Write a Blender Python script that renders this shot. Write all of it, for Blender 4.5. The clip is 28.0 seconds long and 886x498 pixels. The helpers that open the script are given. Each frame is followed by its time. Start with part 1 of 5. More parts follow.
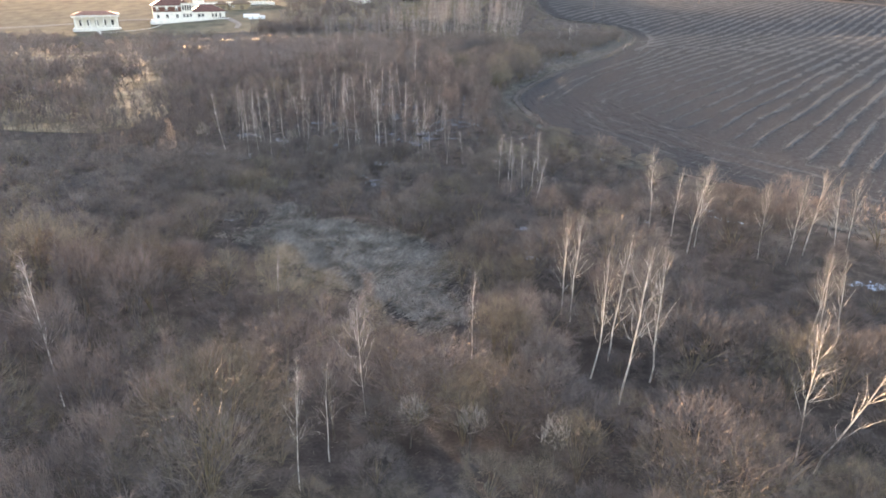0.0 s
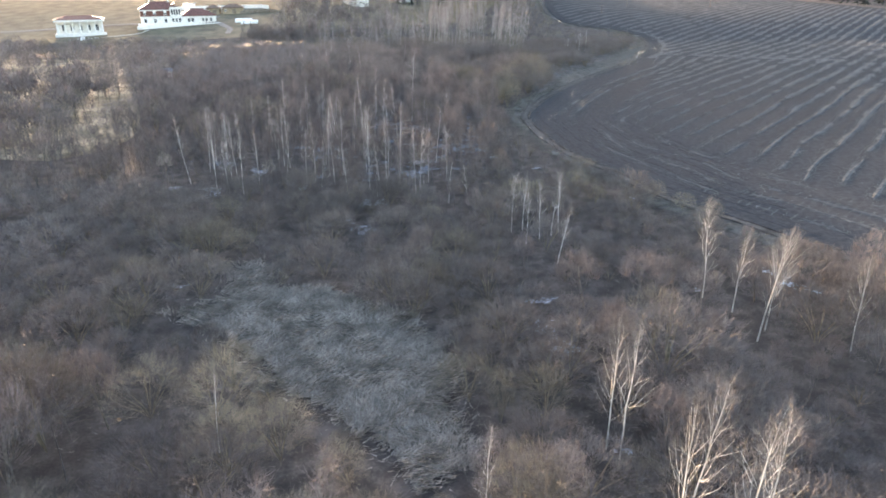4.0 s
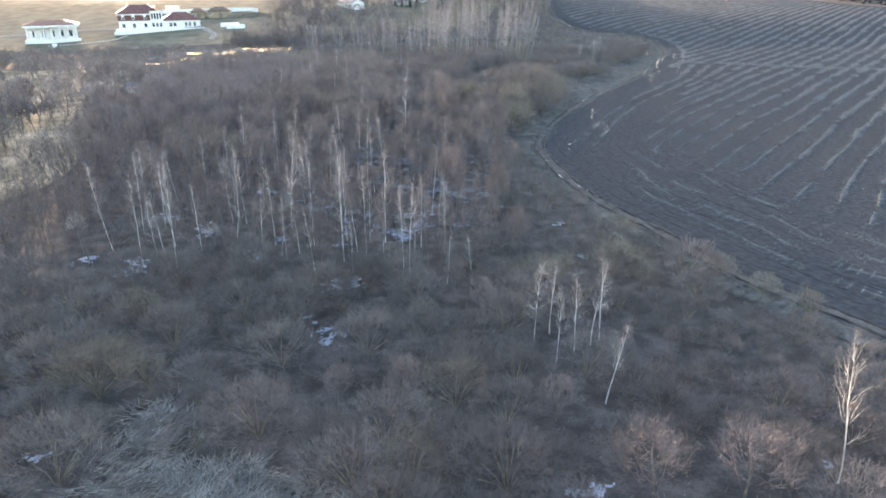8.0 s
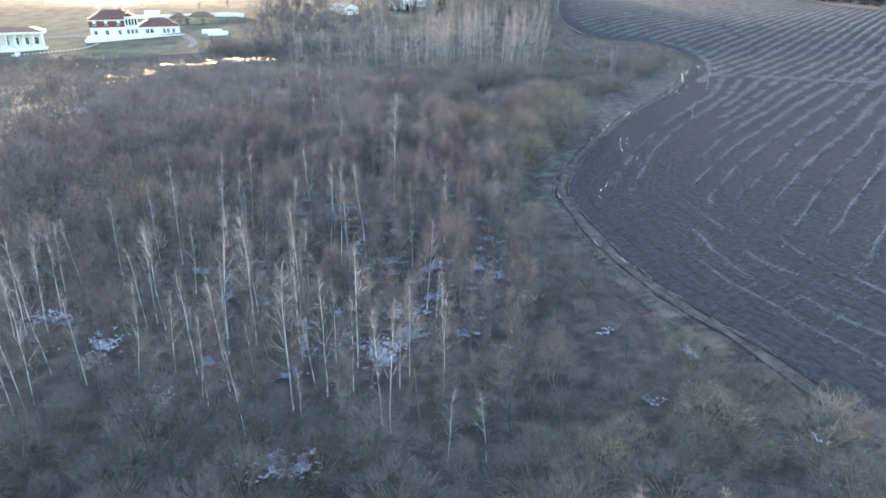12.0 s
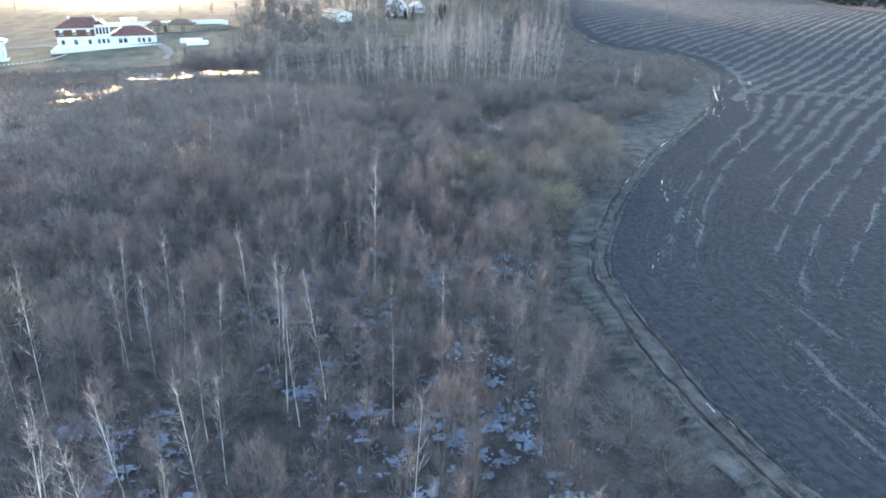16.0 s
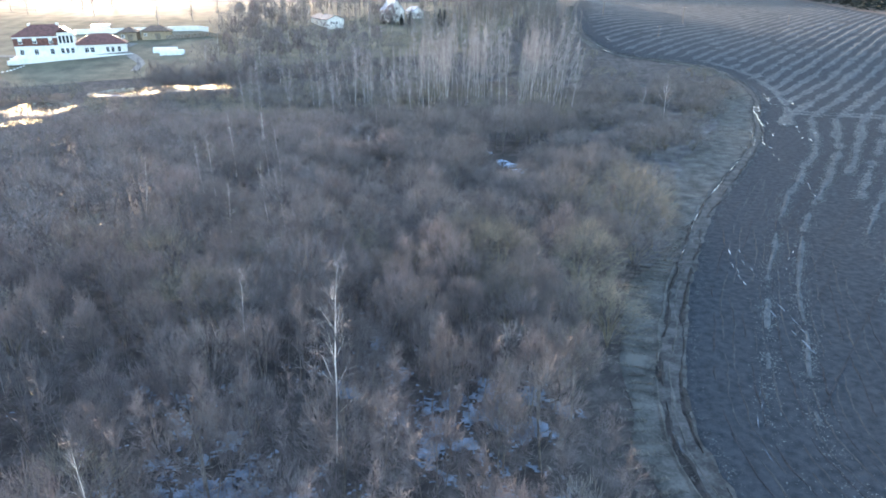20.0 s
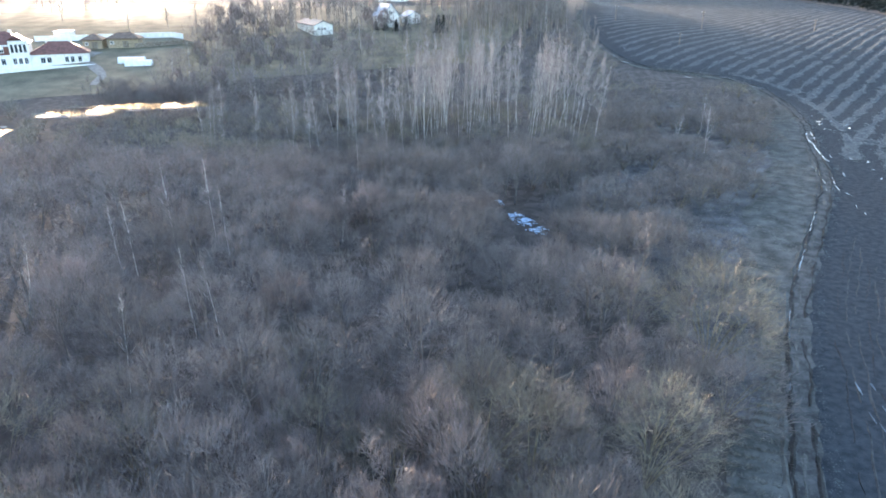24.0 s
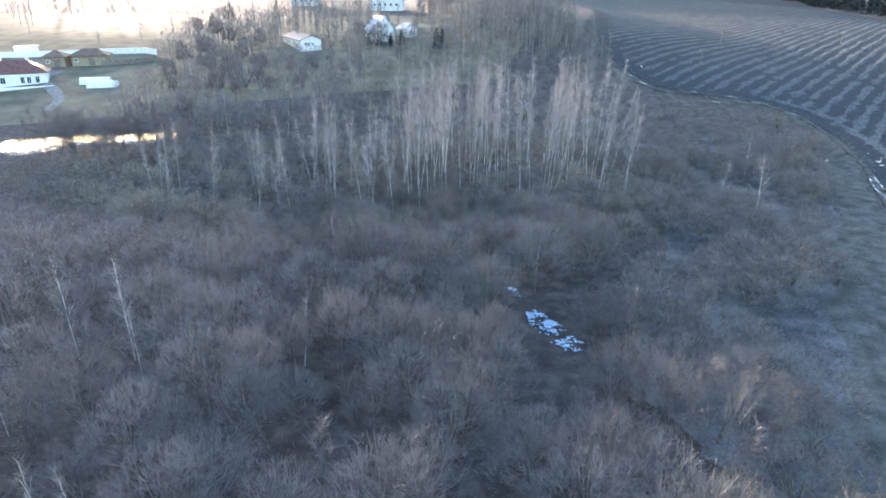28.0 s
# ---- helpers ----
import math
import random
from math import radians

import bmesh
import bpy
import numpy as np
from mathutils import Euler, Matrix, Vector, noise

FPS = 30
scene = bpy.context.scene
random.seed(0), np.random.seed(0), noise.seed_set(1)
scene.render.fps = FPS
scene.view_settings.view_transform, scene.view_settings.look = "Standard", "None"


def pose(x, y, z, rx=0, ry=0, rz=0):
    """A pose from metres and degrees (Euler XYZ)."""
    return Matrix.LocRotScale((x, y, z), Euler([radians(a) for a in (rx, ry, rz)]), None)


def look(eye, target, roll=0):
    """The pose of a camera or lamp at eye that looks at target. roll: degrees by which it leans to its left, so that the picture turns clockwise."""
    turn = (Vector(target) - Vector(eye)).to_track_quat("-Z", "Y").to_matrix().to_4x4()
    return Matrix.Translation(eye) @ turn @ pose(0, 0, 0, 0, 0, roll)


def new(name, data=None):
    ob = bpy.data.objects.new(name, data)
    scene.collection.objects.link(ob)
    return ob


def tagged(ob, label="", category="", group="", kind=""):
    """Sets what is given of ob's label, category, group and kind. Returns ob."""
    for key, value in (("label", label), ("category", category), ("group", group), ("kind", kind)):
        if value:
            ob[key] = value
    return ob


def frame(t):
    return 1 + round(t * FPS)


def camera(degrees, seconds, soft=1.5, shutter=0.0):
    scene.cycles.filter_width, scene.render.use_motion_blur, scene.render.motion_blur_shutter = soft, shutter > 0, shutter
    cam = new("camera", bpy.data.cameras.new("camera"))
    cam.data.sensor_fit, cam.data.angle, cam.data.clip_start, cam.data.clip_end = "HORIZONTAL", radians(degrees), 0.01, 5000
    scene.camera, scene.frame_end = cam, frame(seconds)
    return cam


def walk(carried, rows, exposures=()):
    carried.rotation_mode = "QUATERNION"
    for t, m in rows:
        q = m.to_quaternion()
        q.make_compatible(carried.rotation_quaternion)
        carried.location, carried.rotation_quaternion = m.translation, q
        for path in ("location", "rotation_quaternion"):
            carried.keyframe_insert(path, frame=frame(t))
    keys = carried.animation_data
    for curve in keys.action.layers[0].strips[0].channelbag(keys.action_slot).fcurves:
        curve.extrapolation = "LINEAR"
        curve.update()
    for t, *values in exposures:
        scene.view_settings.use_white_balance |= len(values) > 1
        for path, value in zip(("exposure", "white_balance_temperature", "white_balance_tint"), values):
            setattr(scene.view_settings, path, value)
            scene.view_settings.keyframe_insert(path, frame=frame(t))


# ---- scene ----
cam = camera(66.5, 28.0, soft=1.8)
# seconds, x, y, z, and the turn in degrees about x, y, z
ROWS = [
    (0, 0.915, 10.730, 29.518, 67.628, -0.077, -0.383),
    (0.5, 0.964, 12.614, 29.605, 67.641, -0.077, -0.409),
    (1, 0.989, 14.629, 29.703, 67.673, -0.099, -0.335),
    (1.5, 1.010, 16.754, 29.761, 67.676, -0.102, -0.301),
    (2, 1.047, 18.990, 29.842, 67.679, -0.085, -0.267),
    (2.5, 1.040, 21.377, 29.873, 67.673, -0.080, -0.273),
    (3, 1.030, 23.873, 29.914, 67.686, -0.076, -0.289),
    (3.5, 1.036, 26.499, 29.941, 67.709, -0.103, -0.275),
    (4, 1.040, 29.234, 29.967, 67.743, -0.091, -0.271),
    (4.5, 0.980, 32.098, 30.016, 67.737, -0.090, -0.287),
    (6.5, 1.589, 44.592, 30.335, 67.673, 0.057, -0.171),
    (7, 1.598, 48.076, 30.342, 67.667, 0.044, -0.186),
    (7.5, 1.646, 51.666, 30.348, 67.661, 0.041, -0.152),
    (8, 1.733, 55.200, 30.354, 67.705, 0.067, -0.157),
    (8.5, 1.777, 58.696, 30.359, 67.710, 0.053, -0.183),
    (9, 1.820, 62.074, 30.388, 67.754, 0.078, -0.178),
    (9.5, 1.821, 65.496, 30.392, 67.758, 0.042, -0.163),
    (10, 1.862, 68.961, 30.396, 67.793, 0.036, -0.148),
    (10.5, 1.922, 72.429, 30.425, 67.797, 0.040, -0.132),
    (11, 1.839, 75.941, 30.453, 67.801, 0.003, -0.137),
    (11.5, 1.877, 79.413, 30.470, 67.826, 0.016, -0.151),
    (12, 1.894, 82.826, 30.462, 67.870, 0.009, -0.155),
    (12.5, 1.891, 86.260, 30.454, 67.884, 0.012, -0.139),
    (14.5, 2.449, 100.309, 30.514, 68.070, 0.180, -0.083),
    (15, 2.426, 103.766, 30.571, 68.064, 0.152, -0.066),
    (15.5, 2.384, 107.221, 30.628, 68.077, 0.154, -0.058),
    (16, 2.322, 110.736, 30.638, 68.101, 0.116, -0.060),
    (16.5, 2.322, 114.209, 30.698, 68.134, 0.138, -0.042),
    (17, 2.364, 117.640, 30.796, 68.137, 0.160, -0.044),
    (17.5, 2.367, 121.089, 30.870, 68.150, 0.133, -0.046),
    (18, 2.371, 124.576, 30.922, 68.163, 0.135, -0.127),
    (18.5, 2.356, 128.041, 30.975, 68.205, 0.108, -0.087),
    (19, 2.344, 131.543, 31.042, 68.198, 0.111, -0.108),
    (19.5, 2.312, 135.000, 31.110, 68.200, 0.095, -0.098),
    (20, 2.324, 138.474, 31.206, 68.212, 0.079, -0.098),
    (20.5, 2.318, 141.965, 31.278, 68.204, 0.063, -0.087),
    (21, 2.355, 145.451, 31.390, 68.205, 0.078, -0.086),
    (21.5, 2.415, 148.973, 31.479, 68.206, 0.063, -0.065),
    (23.5, 2.521, 163.477, 31.883, 68.188, 0.010, -0.205),
    (24, 2.515, 166.848, 31.973, 68.198, 0.008, -0.172),
    (24.5, 2.533, 170.294, 32.040, 68.228, -0.003, -0.138),
    (25, 2.576, 173.773, 32.148, 68.237, 0.007, -0.163),
    (25.5, 2.581, 177.245, 32.258, 68.245, -0.002, -0.169),
    (26, 2.591, 180.648, 32.371, 68.264, -0.010, -0.203),
    (26.5, 2.625, 183.982, 32.488, 68.282, -0.018, -0.198),
    (27, 2.623, 187.307, 32.645, 68.299, -0.004, -0.171),
    (27.5, 2.666, 190.501, 33.319, 68.327, -0.019, -0.255),
    (28, 2.694, 192.584, 34.560, 68.403, -0.054, -0.247),
]
# seconds, stops, kelvin, tint: the camera settles from a warm to a cool balance
EXPOSURES = [(0.0, 3.54, 8100, 29), (4.0, 3.60, 7300, 24), (8.0, 3.68, 6850, 21), (14.0, 3.74, 6300, 17), (23.5, 3.68, 6050, 17), (26.0, 3.66, 6450, 21), (28.0, 3.62, 5850, 16)]
walk(cam, [(t, pose(*p)) for t, *p in ROWS], EXPOSURES)

# ---------------------------------------------------------------- light
SUN_AZ, SUN_EL = -25.0, 4.4          # degrees: to the left of straight ahead (+y), and above the horizon
world = bpy.data.worlds.new("sky")
scene.world = world
world.use_nodes = True
wn = world.node_tree.nodes
sky = wn.new("ShaderNodeTexSky")
sky.sky_type, sky.sun_disc = "NISHITA", False
sky.sun_elevation, sky.sun_rotation = radians(SUN_EL), radians(SUN_AZ)
sky.altitude, sky.air_density, sky.dust_density, sky.ozone_density = 150, 1.0, 2.0, 1.5
wn["Background"].inputs["Strength"].default_value = 0.15
world.node_tree.links.new(sky.outputs[0], wn["Background"].inputs["Color"])
lamp = bpy.data.lights.new("sun", "SUN")
lamp.energy, lamp.angle, lamp.color = 2.4, radians(1.0), (1.0, 0.81, 0.60)
sun = new("sun", lamp)
toward = Vector((math.sin(radians(SUN_AZ)) * math.cos(radians(SUN_EL)), math.cos(radians(SUN_AZ)) * math.cos(radians(SUN_EL)), math.sin(radians(SUN_EL))))
sun.matrix_world = look(toward * 400, (0, 0, 0))

# ---------------------------------------------------------------- materials
def mat(name, a, b, scale=1.0, rough=0.9, bump=0.3, fine=8.0, vary=0.0, metal=0.0, spec=0.3, stretch=(1, 1, 1), island=False, c=None, object_space=False):
    """A surface of two colours mixed by coarse and fine noise, with bump; vary: spread of brightness between objects."""
    m = bpy.data.materials.new(name)
    m.use_nodes = True
    n, l = m.node_tree.nodes, m.node_tree.links
    p = n["Principled BSDF"]
    p.inputs["Roughness"].default_value, p.inputs["Metallic"].default_value = rough, metal
    p.inputs["Specular IOR Level"].default_value = spec
    co = n.new("ShaderNodeTexCoord")
    mp = n.new("ShaderNodeMapping")
    mp.inputs["Scale"].default_value = stretch
    if object_space:
        l.new(co.outputs["Object"], mp.inputs["Vector"])
    else:
        ge = n.new("ShaderNodeNewGeometry")
        l.new(ge.outputs["Position"], mp.inputs["Vector"])
    t1, t2 = n.new("ShaderNodeTexNoise"), n.new("ShaderNodeTexNoise")
    for t, s, d in ((t1, scale, 4), (t2, scale * fine, 3)):
        t.inputs["Scale"].default_value, t.inputs["Detail"].default_value = s, d
        l.new(mp.outputs[0], t.inputs["Vector"])
    add = n.new("ShaderNodeMath")
    add.operation = "MULTIPLY_ADD"
    l.new(t2.outputs["Fac"], add.inputs[0])
    add.inputs[1].default_value = 0.45
    l.new(t1.outputs["Fac"], add.inputs[2])
    ramp = n.new("ShaderNodeValToRGB")
    ramp.color_ramp.elements[0].position, ramp.color_ramp.elements[1].position = 0.55, 0.9
    ramp.color_ramp.elements[0].color, ramp.color_ramp.elements[1].color = (*a, 1), (*b, 1)
    if c:
        e = ramp.color_ramp.elements.new(0.73)
        e.color = (*c, 1)
    l.new(add.outputs[0], ramp.inputs[0])
    out = ramp.outputs[0]
    if vary:
        hsv = n.new("ShaderNodeHueSaturation")
        rng = n.new("ShaderNodeMapRange")
        rng.inputs["To Min"].default_value, rng.inputs["To Max"].default_value = 1 - vary, 1 + vary
        if island:
            src = n.new("ShaderNodeNewGeometry").outputs["Random Per Island"]
        else:
            src = n.new("ShaderNodeObjectInfo").outputs["Random"]
        l.new(src, rng.inputs["Value"])
        l.new(rng.outputs[0], hsv.inputs["Value"])
        l.new(out, hsv.inputs["Color"])
        out = hsv.outputs[0]
    l.new(out, p.inputs["Base Color"])
    if bump:
        bp = n.new("ShaderNodeBump")
        bp.inputs["Strength"].default_value, bp.inputs["Distance"].default_value = bump, 0.1
        l.new(add.outputs[0], bp.inputs["Height"])
        l.new(bp.outputs[0], p.inputs["Normal"])
    return m


def plain(name, colour, rough=0.5, metal=0.0, spec=0.5):
    return mat(name, tuple(v * 0.88 for v in colour), tuple(min(1, v * 1.1) for v in colour), scale=0.9, rough=rough, bump=0.05, metal=metal, spec=spec)


M_LITTER = mat("forest_litter", (0.031, 0.029, 0.029), (0.092, 0.084, 0.080), scale=0.5, rough=0.95, bump=0.8, fine=9, c=(0.054, 0.049, 0.047))
M_SOIL = mat("ploughed_soil", (0.027, 0.033, 0.039), (0.050, 0.058, 0.067), scale=1.3, rough=0.95, bump=0.9, fine=7, spec=0.06)
M_STRAW = mat("pale_stubble", (0.067, 0.079, 0.084), (0.147, 0.167, 0.173), scale=0.8, rough=0.9, bump=0.8, fine=6)
M_RIDGE = mat("turned_soil", (0.040, 0.044, 0.048), (0.073, 0.078, 0.083), scale=1.1, rough=0.95, bump=0.9, fine=6, spec=0.08)
M_FURROW = mat("wet_furrow", (0.023, 0.025, 0.029), (0.046, 0.049, 0.055), scale=0.8, rough=0.9, bump=0.8, spec=0.1)
M_STALE = mat("trodden_straw", (0.047, 0.055, 0.062), (0.106, 0.121, 0.129), scale=0.9, rough=0.95, bump=1.0, fine=6, spec=0.1)
M_VERGE = mat("dry_verge_grass", (0.046, 0.048, 0.046), (0.128, 0.130, 0.123), scale=0.45, rough=0.95, bump=0.9, fine=11, c=(0.085, 0.087, 0.082), spec=0.1)
M_PASTURE = mat("matted_dead_grass", (0.044, 0.045, 0.049), (0.155, 0.156, 0.164), scale=0.22, rough=0.95, bump=1.0, fine=14, c=(0.088, 0.089, 0.093), spec=0.1)
# matt and extra pale: the low sun's glare is put into the base colour
M_MEADOW = mat("meadow_with_painted_glare", (0.14, 0.12, 0.08), (0.40, 0.35, 0.25), scale=0.12, rough=0.95, bump=0.9, fine=12, spec=0.12)
M_LAWN = mat("lawn", (0.075, 0.07, 0.045), (0.17, 0.15, 0.10), scale=0.15, rough=0.8, bump=0.5, fine=12)
M_BED = mat("trodden_track", (0.036, 0.038, 0.039), (0.100, 0.103, 0.102), scale=0.7, rough=0.92, bump=1.0, fine=6, spec=0.1)
M_MUD = mat("rutted_mud", (0.016, 0.017, 0.018), (0.045, 0.045, 0.045), scale=0.8, rough=0.85, bump=1.0, fine=5, spec=0.12)
M_REED = mat("dry_reed", (0.175, 0.163, 0.147), (0.345, 0.32, 0.288), scale=0.5, rough=0.8, bump=0.0, vary=0.35, island=True)
M_REEDBED = mat("matted_reed_bed", (0.06, 0.056, 0.05), (0.16, 0.15, 0.134), scale=0.6, rough=0.9, bump=1.0, fine=6, stretch=(1, 2.5, 1))
M_TUFT = mat("dry_grass_tuft", (0.095, 0.093, 0.083), (0.22, 0.212, 0.19), scale=0.5, rough=0.85, bump=0.0, vary=0.35, island=True)
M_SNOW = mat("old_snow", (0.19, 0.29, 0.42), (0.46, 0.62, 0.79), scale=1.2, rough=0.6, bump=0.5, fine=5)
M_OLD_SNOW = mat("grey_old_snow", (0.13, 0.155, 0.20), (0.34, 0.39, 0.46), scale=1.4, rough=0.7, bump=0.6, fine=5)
# dirty snow under the trees, with their shade also put into the darker colour
M_SLUSH = mat("dirty_snow_dimmed_for_shade", (0.058, 0.074, 0.100), (0.185, 0.235, 0.31), scale=0.9, rough=0.7, bump=0.6, fine=5)
# puddle water whose sky glint is put into a pale base colour
M_GLINT = mat("water_with_painted_glint", (0.26, 0.30, 0.35), (0.46, 0.51, 0.57), scale=1.5, rough=0.18, bump=0.2, fine=4, spec=0.6)
M_WATER = mat("pond_water", (0.012, 0.016, 0.018), (0.025, 0.03, 0.03), scale=0.2, rough=0.06, bump=0.03, spec=0.9)
# rut waters: reflected sky's blue and brightness are added to the base colours
M_RUT = mat("rut_water_with_sky_tint", (0.030, 0.042, 0.058), (0.062, 0.085, 0.115), scale=0.8, rough=0.08, bump=0.05, spec=0.5)
M_RUT_SHINE = mat("rut_water_with_painted_shine", (0.10, 0.125, 0.155), (0.19, 0.225, 0.265), scale=0.8, rough=0.07, bump=0.05, spec=0.7)
M_GRAVEL = mat("pale_gravel", (0.15, 0.14, 0.125), (0.27, 0.255, 0.235), scale=1.0, rough=0.9, bump=0.4)
B_BIRCH = mat("birch_bark", (0.13, 0.12, 0.115), (0.78, 0.76, 0.74), scale=3.0, rough=0.7, bump=0.3, stretch=(1, 1, 0.35), c=(0.62, 0.60, 0.575))
B_GROVE = mat("grove_birch_bark", (0.13, 0.125, 0.12), (0.56, 0.54, 0.52), scale=3.0, rough=0.75, bump=0.3, stretch=(1, 1, 0.35), c=(0.40, 0.388, 0.372))
B_POPLAR = mat("aspen_bark", (0.34, 0.33, 0.305), (0.70, 0.68, 0.64), scale=2.0, rough=0.75, bump=0.3)
B_POLE = mat("young_stem_bark", (0.06, 0.055, 0.053), (0.17, 0.155, 0.148), scale=2.5, rough=0.85, bump=0.3, stretch=(1, 1, 0.4))
B_ALDER = mat("alder_bark", (0.085, 0.075, 0.068), (0.22, 0.195, 0.175), scale=2.5, rough=0.9, bump=0.4)
B_WILLOW = mat("willow_bark", (0.10, 0.085, 0.06), (0.26, 0.225, 0.16), scale=2.5, rough=0.9, bump=0.3)
def twigs(name, c, vary=0.20):
    return mat(name, tuple(v * 0.75 for v in c), tuple(v * 1.3 for v in c), scale=0.5, rough=0.8, bump=0.0, vary=vary, spec=0.25)
T_BIRCH = twigs("birch_twigs", (0.265, 0.240, 0.236))
T_GROVE = twigs("grove_birch_twigs", (0.262, 0.245, 0.247), 0.2)
T_POPLAR = twigs("aspen_twigs", (0.200, 0.184, 0.176), 0.2)
T_POLE = twigs("young_birch_twigs", (0.150, 0.130, 0.131))
T_ALDER = twigs("alder_twigs", (0.166, 0.148, 0.146))
T_ROSY = twigs("rosy_twigs", (0.174, 0.148, 0.146))
T_WILLOW = twigs("willow_twigs", (0.14, 0.124, 0.119))
T_GOLD = twigs("yellow_willow_twigs", (0.205, 0.184, 0.145), 0.2)
T_OLIVE = twigs("olive_twigs", (0.165, 0.147, 0.118), 0.25)
T_LEAFY = twigs("pale_seed_heads", (0.30, 0.275, 0.255), 0.25)
T_FAR = mat("far_twigs", (0.13, 0.12, 0.115), (0.28, 0.255, 0.24), scale=0.06, rough=0.9, bump=0.0, fine=6, vary=0.3, island=True)
N_SPRUCE = mat("spruce_needles", (0.014, 0.020, 0.018), (0.032, 0.042, 0.036), scale=0.5, rough=0.8, bump=0.0, vary=0.25, island=True)
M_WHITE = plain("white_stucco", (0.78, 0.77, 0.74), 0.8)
M_ROOF_RED = mat("red_brown_roof", (0.10, 0.045, 0.038), (0.20, 0.09, 0.072), scale=1.2, rough=0.6, bump=0.3)
M_ROOF_BROWN = mat("brown_roof", (0.10, 0.07, 0.055), (0.2, 0.145, 0.11), scale=1.2, rough=0.7, bump=0.3)
M_ROOF_BLUE = mat("pale_blue_metal_roof", (0.20, 0.27, 0.36), (0.30, 0.37, 0.47), scale=1.0, rough=0.5, bump=0.1)
M_ROOF_GREY = mat("grey_sheet_roof", (0.10, 0.105, 0.115), (0.2, 0.205, 0.215), scale=1.2, rough=0.7, bump=0.3)
M_GLASS = plain("window_glass", (0.03, 0.04, 0.05), 0.08, 0.0, 0.8)
M_FRAME = plain("white_frame", (0.8, 0.8, 0.78), 0.5)
M_BRICK = mat("yellow_brick", (0.25, 0.20, 0.14), (0.40, 0.33, 0.235), scale=2.0, rough=0.9, bump=0.3)
M_FILM = plain("greenhouse_film", (0.74, 0.76, 0.76), 0.25)
M_WOOD = mat("weathered_wood", (0.12, 0.10, 0.08), (0.28, 0.24, 0.2), scale=2.0, rough=0.9, bump=0.3)
M_CAR = plain("white_car_paint", (0.75, 0.76, 0.78), 0.25)
M_TYRE = plain("black_rubber", (0.02, 0.02, 0.02), 0.8)

# ---------------------------------------------------------------- mesh helpers
def link(name, verts, faces, material, parent=None, label="", smooth=False):
    me = bpy.data.meshes.new(name)
    me.from_pydata([tuple(v) for v in verts], [], [tuple(f) for f in faces])
    me.materials.append(material)
    if smooth:
        me.polygons.foreach_set("use_smooth", [True] * len(me.polygons))
    me.update()
    ob = new(name, me)
    if parent:
        ob.parent = parent
    if label:
        ob["label"] = label
    return ob


def bulk(name, verts, faces, material, width=3):
    """A large mesh from numpy arrays of equal-sided faces."""
    me = bpy.data.meshes.new(name)
    verts, faces = np.asarray(verts, dtype=np.float32), np.asarray(faces, dtype=np.int32)
    me.vertices.add(len(verts)), me.loops.add(faces.size), me.polygons.add(len(faces))
    me.vertices.foreach_set("co", verts.ravel())
    me.loops.foreach_set("vertex_index", faces.ravel())
    me.polygons.foreach_set("loop_start", np.arange(0, faces.size, width, dtype=np.int32))
    me.update(calc_edges=True)
    me.materials.append(material)
    return new(name, me)


def empty(name, m, label, category, group="", kind=""):
    e = new(name)
    e.matrix_basis = m
    return tagged(e, label, category, group, kind)


def part(name, bm, material, parent, label=""):
    me = bpy.data.meshes.new(name)
    bm.to_mesh(me)
    bm.free()
    me.materials.append(material)
    ob = new(name, me)
    if parent:
        ob.parent = parent
    if label:
        ob["label"] = label
    return ob


def box(cx, cy, cz, sx, sy, sz, bevel=0.0):
    """A box by its centre and sizes, with cut edges."""
    bm = bmesh.new()
    bmesh.ops.create_cube(bm, size=1, matrix=Matrix.Translation((cx, cy, cz)) @ Matrix.Diagonal((sx, sy, sz, 1)))
    if bevel:
        bmesh.ops.bevel(bm, geom=bm.edges[:], offset=bevel, segments=1, affect="EDGES")
    return bm


def smooth_step(a, b, x):
    t = np.clip((x - a) / (b - a), 0, 1)
    return t * t * (3 - 2 * t)


def terrain(x, y):
    """The lie of the land: flat valley floor, a slope up to the village, lower under the field, and far beyond it an
    unseen wooded rise added to shade it.
    """
    x, y = np.asarray(x, dtype=float), np.asarray(y, dtype=float)
    r = np.clip(y - 350, 0, None)
    e = 0.20 * (np.sqrt(r * r + 400) - 20)
    e = 24 * (1 - np.exp(-e / 24))
    # out of view, added to keep the low sun off the far field
    shade_hill = 88 * smooth_step(1290, 1520, y) * np.exp(-((x - 60) / 340) ** 2)
    return e * (1 - 0.45 * smooth_step(60, 150, x)) + shade_hill


def ground_z(x, y):
    return float(terrain(x, y))


def curve(points, step):
    """A smooth line through plan points, cut to even steps."""
    p = np.array(points, dtype=float)
    q = np.vstack([2 * p[0] - p[1], p, 2 * p[-1] - p[-2]])
    out = []
    for i in range(1, len(q) - 2):
        for t in np.linspace(0, 1, 16, endpoint=False):
            a, b, c, d = q[i - 1], q[i], q[i + 1], q[i + 2]
            out.append(0.5 * (2 * b + (c - a) * t + (2 * a - 5 * b + 4 * c - d) * t * t + (3 * b - a - 3 * c + d) * t ** 3))
    out = np.array(out + [p[-1]])
    s = np.r_[0, np.cumsum(np.linalg.norm(np.diff(out, axis=0), axis=1))]
    k = np.linspace(0, s[-1], max(2, int(s[-1] / step) + 1))
    return np.stack([np.interp(k, s, out[:, 0]), np.interp(k, s, out[:, 1])], -1)


def normals(line):
    d = np.gradient(line, axis=0)
    d /= np.linalg.norm(d, axis=1)[:, None]
    return np.stack([d[:, 1], -d[:, 0]], -1)      # to the right of the way


